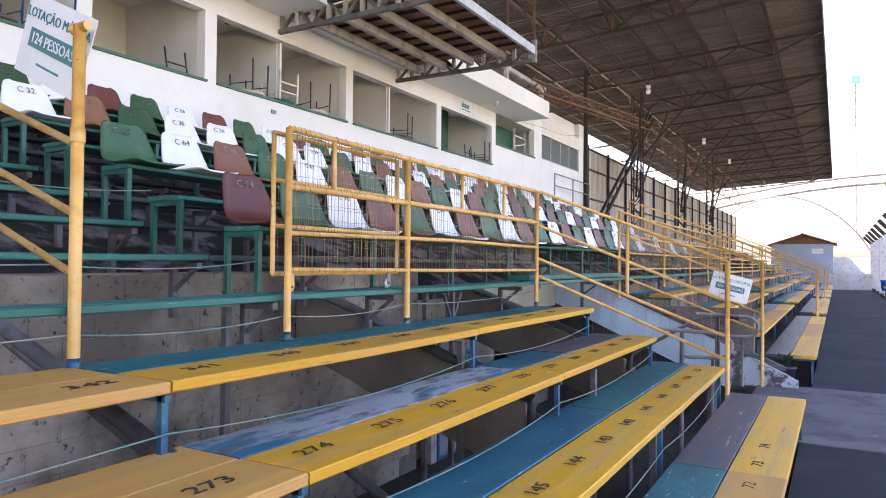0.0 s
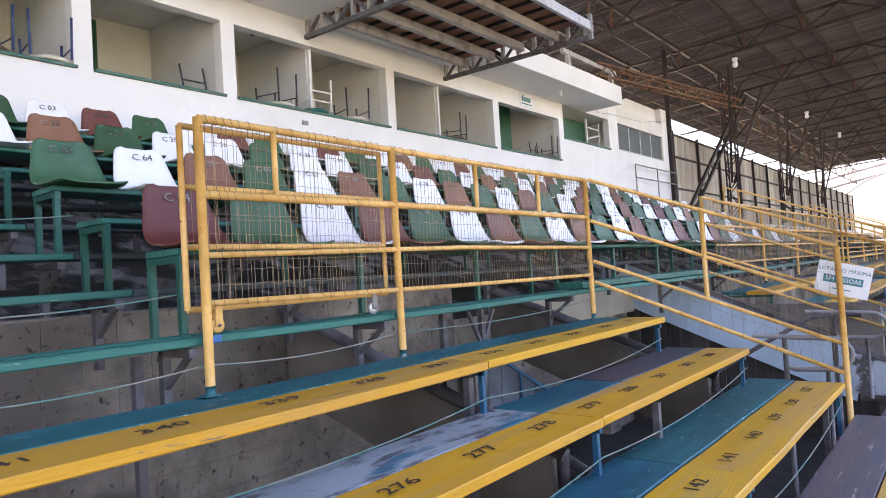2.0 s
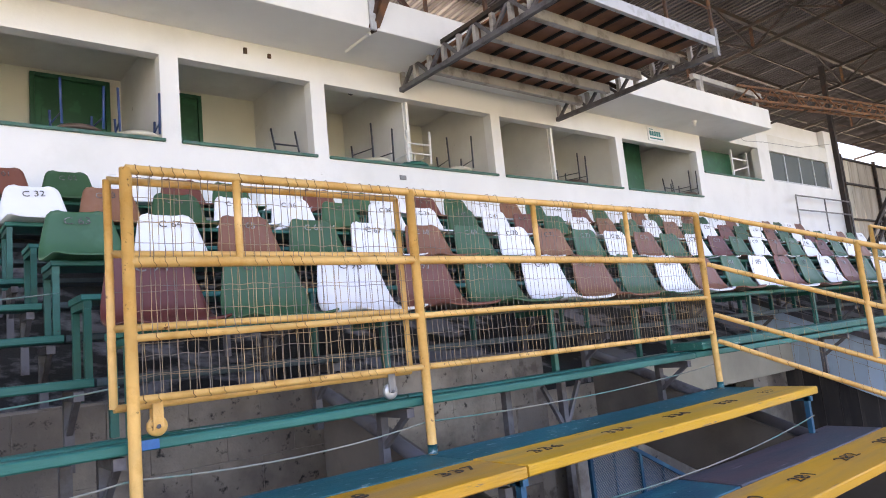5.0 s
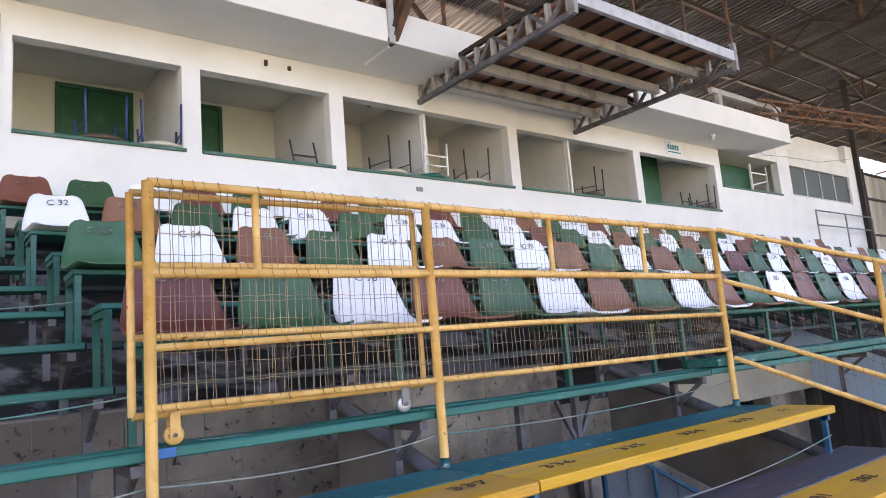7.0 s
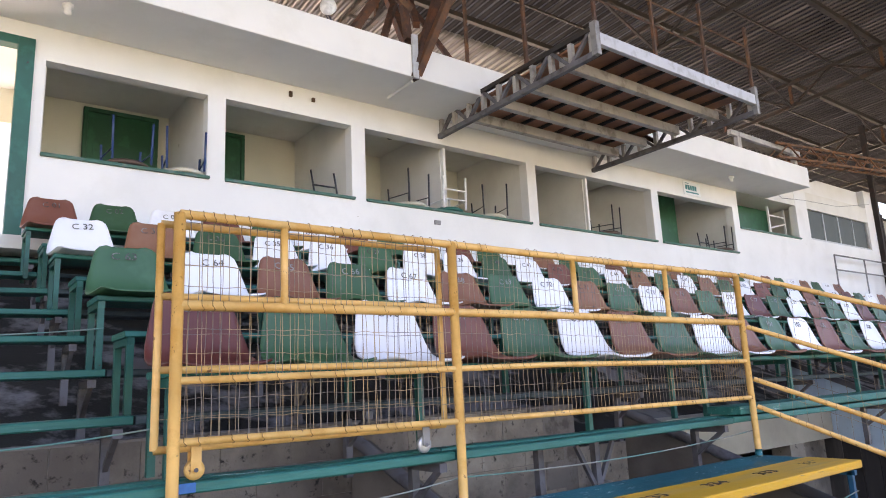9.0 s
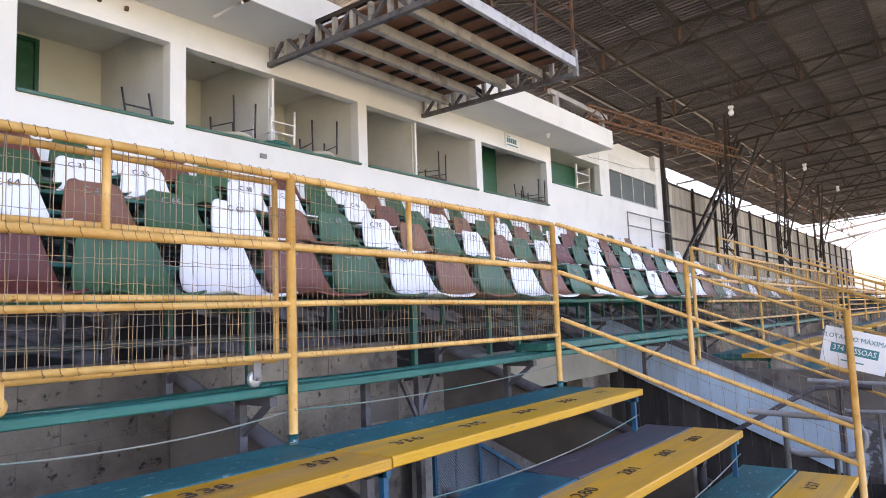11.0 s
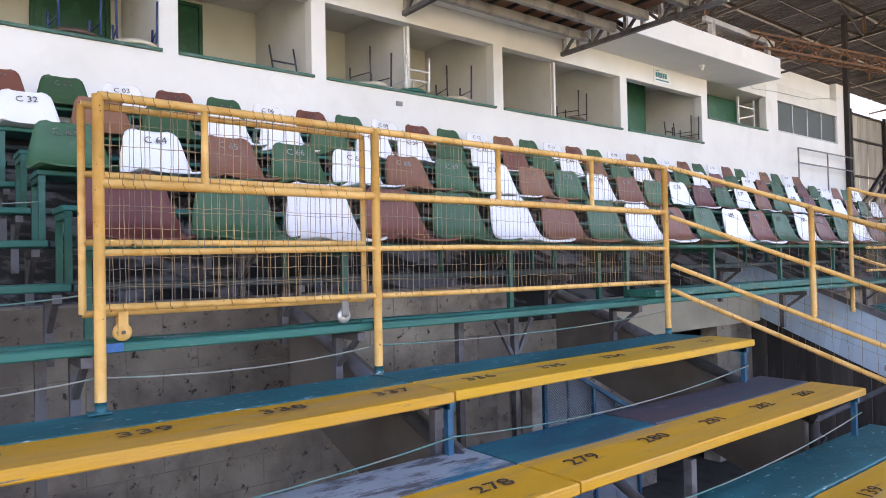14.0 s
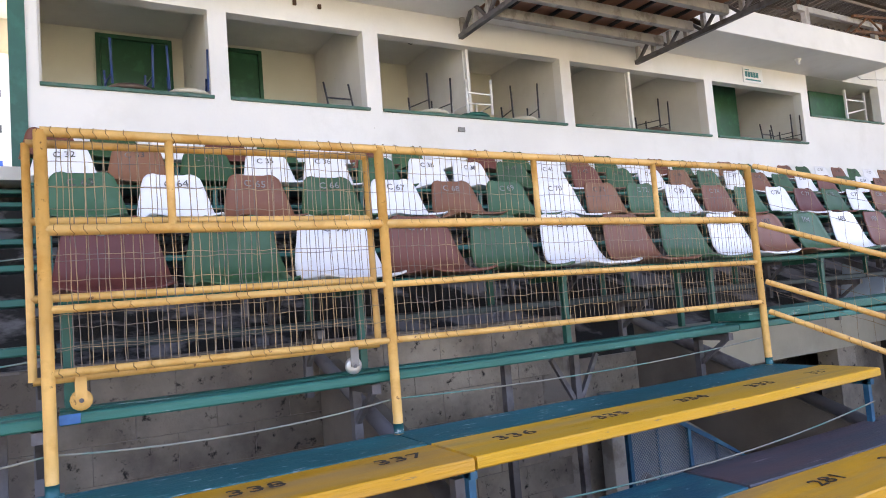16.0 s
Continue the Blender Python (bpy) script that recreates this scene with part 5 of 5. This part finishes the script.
def loop_rail(x, y):
    t = thing("loop_handrail", "grey bent pipe loop handrail at the passage", "handrail", (x, y, 0.0), group="loop handrails")
    pts = [(0.45, 0, 0.98), (0.0, 0, 0.90)]
    loop = []
    for k in range(9):
        q = math.pi / 2 - math.pi * k / 8
        loop.append((0.36 + 0.13 * math.cos(q), 0, 0.80 + 0.13 * math.sin(q)))
    pipe("loop", t, [(-0.28, 0, 0.95), (0.0, 0, 0.94)] + loop + [(0.05, 0, 0.66), (0.0, 0, 0.68)], 0.022, GREY_STEEL)
    pipe("post", t, [(-0.02, 0, -0.5), (-0.02, 0, 0.93)], 0.022, GREY_STEEL)
    pipe("post", t, [(0.30, 0, 0.014), (0.30, 0, 0.66)], 0.018, GREY_STEEL)
    return t


l0 = loop_rail(-1.45, 7.75)
copy_thing(l0, Matrix.Translation((-1.38, 9.75, 0.05)))

bm = bmesh.new()
tube(bm, [(-2.9, 9.2, 0.12), (-2.25, 9.2, 0.54), (-1.52, 9.2, 0.98), (-1.25, 9.2, 1.02), (-1.05, 9.2, 1.0)], 0.024, 10)
tube(bm, [(-2.88, 9.2, -0.5), (-2.88, 9.2, 0.14)], 0.022, 10)
tube(bm, [(-1.30, 9.2, -0.5), (-1.30, 9.2, 1.0)], 0.018, 10)
solid("passage_pipe_rail", bm, DULL_PIPE, "thick dark pipe handrail going down into the passage", "handrail")

# ---- chairs stacked upside down in the boxes ----


def upturned_chair(x, y, z, turn, frame_mat, seat_mat, label, h=0.47, legs=0.0125):
    t = thing("upturned_chair", label, "chair", (x, y, z), group="upturned chairs")
    t.rotation_euler = (0, 0, radians(turn))
    bm = bmesh.new()
    lathe(bm, [(0.215, 0.0), (0.235, 0.012), (0.232, 0.03), (0.19, 0.058), (0.10, 0.072), (0.02, 0.076)], 20)
    part("seat", bm, seat_mat, t)
    for a, b in ((-1, -1), (-1, 1), (1, -1), (1, 1)):
        pipe("leg", t, [(0.19 * a, 0.19 * b, 0.03), (0.195 * a, 0.20 * b, 0.03 + h * random.uniform(0.95, 1.03) * (1.0 if a > 0 else 0.55))], legs, frame_mat)
    for b in (-1, 1):
        pipe("stretcher", t, [(-0.19, 0.19 * b, 0.15), (0.19, 0.19 * b, 0.15)], 0.008, frame_mat)
    return t


for y, turn, fm, sm, lab in ((3.66, 5, CHAIR_BLUE, CHAIR_BROWN, "upturned chair with blue steel legs and a brown seat"), (4.24, -8, CHAIR_BLUE, CHAIR_SEAT, "upturned chair with blue steel legs and a cream seat"),
                             (7.22, 12, CHAIR_DARK, CHAIR_SEAT, "upturned chair with dark steel legs and a cream seat"), (7.86, 0, LAMP_WHITE, GREEN_PLANK, "upturned chair with white steel legs and a green seat"),
                             (8.66, -14, CHAIR_DARK, CHAIR_SEAT, "upturned chair with dark steel legs and a cream seat"), (11.28, 20, CHAIR_DARK, CHAIR_BROWN, "upturned chair with dark steel legs and a brown seat"),
                             (14.75, 10, CHAIR_DARK, CHAIR_BROWN, "upturned chair with dark steel legs and a brown seat")):
    chair = upturned_chair(FX - 0.17, y, 4.125, turn, fm, sm, lab, legs=0.017 if fm is LAMP_WHITE else 0.0125)
    if fm is LAMP_WHITE:
        for z in (0.16, 0.30):
            pipe("front_bar", chair, [(0.192, -0.19, z), (0.192, 0.19, z)], 0.012, LAMP_WHITE)
for y in (6.03, 14.36):
    t = thing("fallen_chair", "dark steel chair lying tilted behind the sill", "chair", (FX - 0.26, y, 4.125))
    for s in (-0.16, 0.16):
        pipe("leg", t, [(0, s, 0.0), (0.0, s - 0.06, 0.36)], 0.012, CHAIR_DARK)
    pipe("stretcher", t, [(0, -0.19, 0.17), (0, 0.13, 0.17)], 0.011, CHAIR_DARK)
    bm = bmesh.new()
    box(bm, -0.3, 0.0, -0.19, 0.19, 0.0, 0.03, 0.012)
    part("seat", bm, CHAIR_BROWN, t)
t = thing("green_board", "dark green board standing in the last box", "board", (-8.0, 16.3, 3.34))
bm = bmesh.new()
box(bm, 0, 0.04, 0, 1.25, 0, 2.05, 0.005)
part("panel", bm, DOOR_GREEN, t)
t = thing("green_board", "dark green board standing inside a box", "board", (-8.3, 13.3, 3.34))
bm = bmesh.new()
box(bm, 0, 0.04, 0, 1.1, 0, 2.04, 0.005)
part("panel", bm, DOOR_GREEN, t)
t = thing("box_table", "dark folding table frame inside the last box", "table", (FX - 0.6, 16.3, 4.0))
for a, b in (((0, 0, 0), (0, 0.6, 0.95)), ((0, 0.6, 0), (0, 0, 0.95)), ((0, 0.0, 0.9), (0, 0.9, 1.05))):
    pipe("leg", t, [a, b], 0.02, CHAIR_DARK, square=True)
t = thing("steel_rack", "white lattice rack inside the last box", "rack", (FX - 0.3, 17.1, 3.34))
for y in (0, 0.7):
    pipe("upright", t, [(0, y, 0), (0, y, 2.05)], 0.02, LAMP_WHITE, square=True)
for k in range(7):
    pipe("bar", t, [(0, 0, 0.3 * k + 0.05), (0, 0.7, 0.3 * (k + 0.5 * (k % 2)) + 0.05)], 0.014, LAMP_WHITE, square=True)

# ---- far end ----
B = thing("apartment_building", "tall white apartment building with small dark and blue windows", "building", (-46.0, -24.0, UNDER))
bm = bmesh.new()
box(bm, -8, 0, 0, 42, 0, 27)
part("wall", bm, FLAT_WHITE, B)
bm = bmesh.new()
box(bm, -8.3, 0.3, -0.3, 42.3, 27.0, 27.5)
part("roof", bm, GREY_STEEL, B)
bm = bmesh.new()
box(bm, 0.0, 0.06, 0, 0.75, 0, 0.45, 0.02)
WM = (mesh_of("window", bm, GLASS_DARK), )
bm = bmesh.new()
box(bm, 0.0, 0.06, 0, 0.75, 0, 0.45, 0.02)
WM += (mesh_of("window", bm, BIN_BLUE), )
for f in range(12):
    for c in range(16):
        ob = part("window", WM[(f * 5 + c * 3) % 4 == 0], None, B)
        ob.location = (0.002, 1.5 + 2.5 * c, 1.4 + 2.1 * f)

H = thing("gable_house", "small pale blue building with a brown gable roof", "house", (-2.45, 60.0, 0.0))
bm = bmesh.new()
box(bm, -2.15, 2.15, 0, 6, UNDER, 3.35)
part("wall", bm, HOUSE_BLUE, H)
bm = bmesh.new()
vs = [bm.verts.new(p) for p in ((-2.15, 0.002, 3.35), (2.15, 0.002, 3.35), (0, 0.002, 4.1), (-2.15, 6, 3.35), (2.15, 6, 3.35), (0, 6, 4.1))]
for q in ((0, 1, 2), (5, 4, 3), (0, 3, 4, 1), (0, 2, 5, 3), (1, 4, 5, 2)):
    bm.faces.new([vs[i] for i in q])
part("gable", bm, TILE_BROWN, H, "brown boarded gable")
for s in (-1, 1):
    bm = bmesh.new()
    box(bm, 0, 2.55, -0.4, 6.4, 0, 0.09, 0.0, Matrix.Translation((0, 0, 4.14)) @ pose(0, 0, 0, 0, 19.2 if s > 0 else 180 - 19.2, 0))
    part("roof_slope", bm, TILE_BROWN, H)
bm = bmesh.new()
box(bm, 0.7, 1.5, -0.03, 0.0, 2.6, 3.0, 0.005)
part("plate", bm, SIGN_WHITE, H, "small white plate")
bm = bmesh.new()
box(bm, -14, 30, 66, 66.3, UNDER, 2.4)
solid("wall_north", bm, POST_CONC, "whitewashed boundary wall beyond the stand", "wall", "structure")
bm = bmesh.new()
box(bm, -0.6, 2.3, 55.5, 55.7, 0, 1.15)
solid("low_wall", bm, POST_CONC, "low white wall closing the walkway", "wall", "structure")


def fence_post(y):
    t = thing("fence_post", "whitewashed concrete fence post with an angled dark arm", "post", (2.15, y, 0), group="fence posts")
    bm = bmesh.new()
    box(bm, -0.10, 0.10, -0.10, 0.10, 0.0, 3.30, 0.012)
    part("shaft", bm, POST_CONC, t)
    bm = bmesh.new()
    box(bm, -0.085, 0.085, -0.08, 0.08, 0, 0.80, 0.01, Matrix.Translation((0.02, 0, 3.22)) @ pose(0, 0, 0, 0, -42, 0))
    part("arm", bm, DARK_STEEL, t, "dark angled arm")
    return t


f0 = fence_post(12.1)
for k in range(1, 12):
    copy_thing(f0, Matrix.Translation((2.15, 12.1 + 4.2 * k, 0)))
bm = bmesh.new()
box(bm, 2.06, 2.298, -12, 60, 0.0, 0.16, 0.01)
solid("fence_plinth", bm, MOSS, "low dark mossy kerb under the fence posts", "wall", "structure")
t = thing("yellow_post", "thick yellow post beside the walkway", "post", (1.70, 29.4, 0))
pipe("shaft", t, [(0, 0, 0), (0, 0, 3.5)], 0.10, YEL_STEEL)
pipe("arm", t, [(0, 0, 0.9), (-0.25, 0, 0.9)], 0.03, YEL_STEEL)
for y in (25.6, 37.0):
    t = thing("litter_bin", "blue plastic litter bin hung on the fence", "bin", (1.90, y, 0.45), group="litter bins")
    part("bucket", lathe(bmesh.new(), [(0.16, 0.10), (0.20, 0.55), (0.215, 0.58), (0.19, 0.58), (0.15, 0.14)], 16), BIN_BLUE, t)
    pipe("hook", t, [(0.1, 0, 0.5), (0.24, 0, 0.5)], 0.015, DULL_PIPE)
    pipe("stem", t, [(0, 0, -0.45), (0, 0, 0.12)], 0.03, DULL_PIPE)
# arched gantry and pitch-side canopy far away
A = thing("arched_canopy", "pale arched canopy on steel arches far beyond the stand", "canopy", (0, 0, 0))
bm = bmesh.new()
prevv = None
for k in range(25):
    u = k / 24
    p = (-18 + 48 * u, 82.0, 8.0 + 3.3 * math.sin(math.pi * u))
    row = [bm.verts.new((p[0], p[1] + d, p[2])) for d in (0, 9)]
    if prevv:
        bm.faces.new((prevv[0], row[0], row[1], prevv[1]))
    prevv = row
bmesh.ops.solidify(bm, geom=bm.faces[:], thickness=0.15)
part("cover", bm, SIGN_WHITE, A)
for dy in (0, 9):
    pipe("arch", A, [(-18 + 48 * k / 24, 82.0 + dy, 7.75 + 3.3 * math.sin(math.pi * k / 24)) for k in range(25)], 0.14, DULL_PIPE)
for xx in (-18, 30):
    for dy in (0, 9):
        pipe("leg", A, [(xx, 82 + dy, UNDER), (xx, 82 + dy, 8.0)], 0.14, DULL_PIPE)
pipe("inner_arch", A, [(-14 + 18 * k / 20, 81.0, UNDER + 9.6 * math.sin(math.pi * (0.04 + 0.96 * k / 20)) ** 0.55) for k in range(21)], 0.09, DULL_PIPE)
fl = thing("floodlight_mast", "slim floodlight mast with a teal lamp panel", "floodlight", (1.9, 95.0, UNDER))
pipe("mast", fl, [(0, 0, 0), (0, 0, 24.6)], 0.1, GREY_STEEL)
bm = bmesh.new()
box(bm, -0.4, 0.5, -0.15, 0.15, 24.2, 25.1, 0.03)
part("panel", bm, TEAL_LAMP, fl)


def tree(x, y, h, spread, seed):
    rnd = random.Random(seed)
    t = thing("tree", "leafy green tree beyond the fence", "tree", (x, y, UNDER))
    bm = bmesh.new()
    tube(bm, [(0, 0, 0), (0.1, 0.05, h * 0.3), (0.0, 0.1, h * 0.6)], 0.2, 8)
    for k in range(6):
        q = rnd.uniform(0, 6.28)
        tube(bm, [(0, 0.08, h * 0.4), (spread * 0.4 * math.cos(q), spread * 0.4 * math.sin(q), h * 0.65), (spread * 0.7 * math.cos(q), spread * 0.7 * math.sin(q), h * 0.85)], 0.06, 6)
    part("trunk", bm, BARK, t)
    bm = bmesh.new()
    for k in range(60):
        q, u = rnd.uniform(0, 6.28), rnd.uniform(0.15, 1) ** 0.6
        c = Vector((spread * u * math.cos(q), spread * u * math.sin(q), h * (0.55 + 0.5 * rnd.random() * (1.25 - u))))
        for j in range(150):
            o = Vector((rnd.gauss(0, 1), rnd.gauss(0, 1), rnd.gauss(0, 0.7))) * spread * 0.17
            m = Matrix.Translation(c + o) @ Euler((rnd.uniform(0, 6), rnd.uniform(0, 6), rnd.uniform(0, 6))).to_matrix().to_4x4()
            s = rnd.uniform(0.10, 0.22)
            bm.faces.new([bm.verts.new(m @ Vector(p)) for p in ((-s, 0, 0), (0, -s * 0.5, 0.03), (s, 0, 0), (0, s * 0.5, 0.03))])
    part("crown", bm, LEAF, t)["kind"] = "stuff"


tree(9.0, 50.0, 12.0, 4.6, 3)
tree(15.0, 70.0, 12.0, 5.5, 5)

# ---- blocks of the wall under the stand, last ----
bm = bmesh.new()
# Far stretch and unseen left stretch are added to shut out daylight.
box(bm, -4.0, -3.85, 10.5, 75, UNDER + 0.03, 1.24)
box(bm, -4.0, -3.85, -12, -3.2, UNDER + 0.03, 1.24)
box(bm, -4.16, -4.02, 6.10, 7.28, UNDER + 0.03, 1.24)
box(bm, -4.16, -4.02, 7.284, 8.30, UNDER + 0.03, 0.995)
box(bm, -4.16, -4.02, 9.72, 10.3, UNDER + 0.03, 0.995)
box(bm, -4.9, -4.86, 8.0, 10.3, UNDER + 0.03, 1.5)
solid("wall_rear", bm, CONCRETE, "grey concrete walls closing the space under the stand", "wall", "structure")
bw = thing("wall_under", "stained grey concrete block wall under the stand", "wall", (-3.85, -3.2, UNDER + 0.03), kind="structure")
bm = bmesh.new()
box(bm, -0.16, -0.005, 0, 9.3, 0, 2.1)
part("mortar", bm, MORTAR, bw)
bm = bmesh.new()
box(bm, -0.14, 0.0, 0.0015, 0.3885, 0.0015, 0.1885, 0.004)
BLOCK = mesh_of("block", bm, CONCRETE)
for r in range(11):
    for c in range(24):
        y = 0.39 * c - (0.195 if r % 2 else 0)
        if y < -0.01 or y > 8.95:
            continue
        ob = part("block", BLOCK, None, bw)
        ob.location = (random.uniform(-0.003, 0.002), y, 0.19 * r)
# dark upright planks cladding the passage wall
pw = thing("plank_cladding", "dark upright planks cladding the passage wall", "wall", (-4.6, PYW + 0.05, UNDER + 0.03), kind="structure")
for c in range(19):
    xx = 0.185 * c
    top = bot_at(-4.6 + xx + 0.185) + 0.10 - (UNDER + 0.03)
    if top < 0.1:
        continue
    bm = bmesh.new()
    box(bm, 0.004, 0.181, random.uniform(-0.012, -0.004), 0.004, 0, top, 0.003)
    ob = part("plank", bm, DARK_PLANK, pw)
    ob.location = (xx, 0, 0)

# potted plant by the kerb of the passage
t = thing("potted_plant", "dark plastic pot with a small leafy plant beside the kerb", "plant", (-0.62, 10.75, 0.004))
part("pot", lathe(bmesh.new(), [(0.09, 0.0), (0.12, 0.20), (0.13, 0.21), (0.13, 0.235), (0.11, 0.235), (0.10, 0.19)], 16), CHAIR_DARK, t)
rnd = random.Random(8)
for k in range(16):
    q, lean = rnd.uniform(0, 6.28), rnd.uniform(0.05, 0.16)
    tip = Vector((lean * math.cos(q), lean * math.sin(q), rnd.uniform(0.30, 0.46)))
    bm = bmesh.new()
    side = Vector((-math.sin(q), math.cos(q), 0)) * 0.022
    mid = tip * 0.6 + Vector((0, 0, 0.12))
    vs = [bm.verts.new(p) for p in (Vector((0, 0, 0.19)), mid - side, tip, mid + side)]
    bm.faces.new(vs)
    bmesh.ops.solidify(bm, geom=bm.faces[:], thickness=0.002)
    part("leaf", bm, LEAF, t)
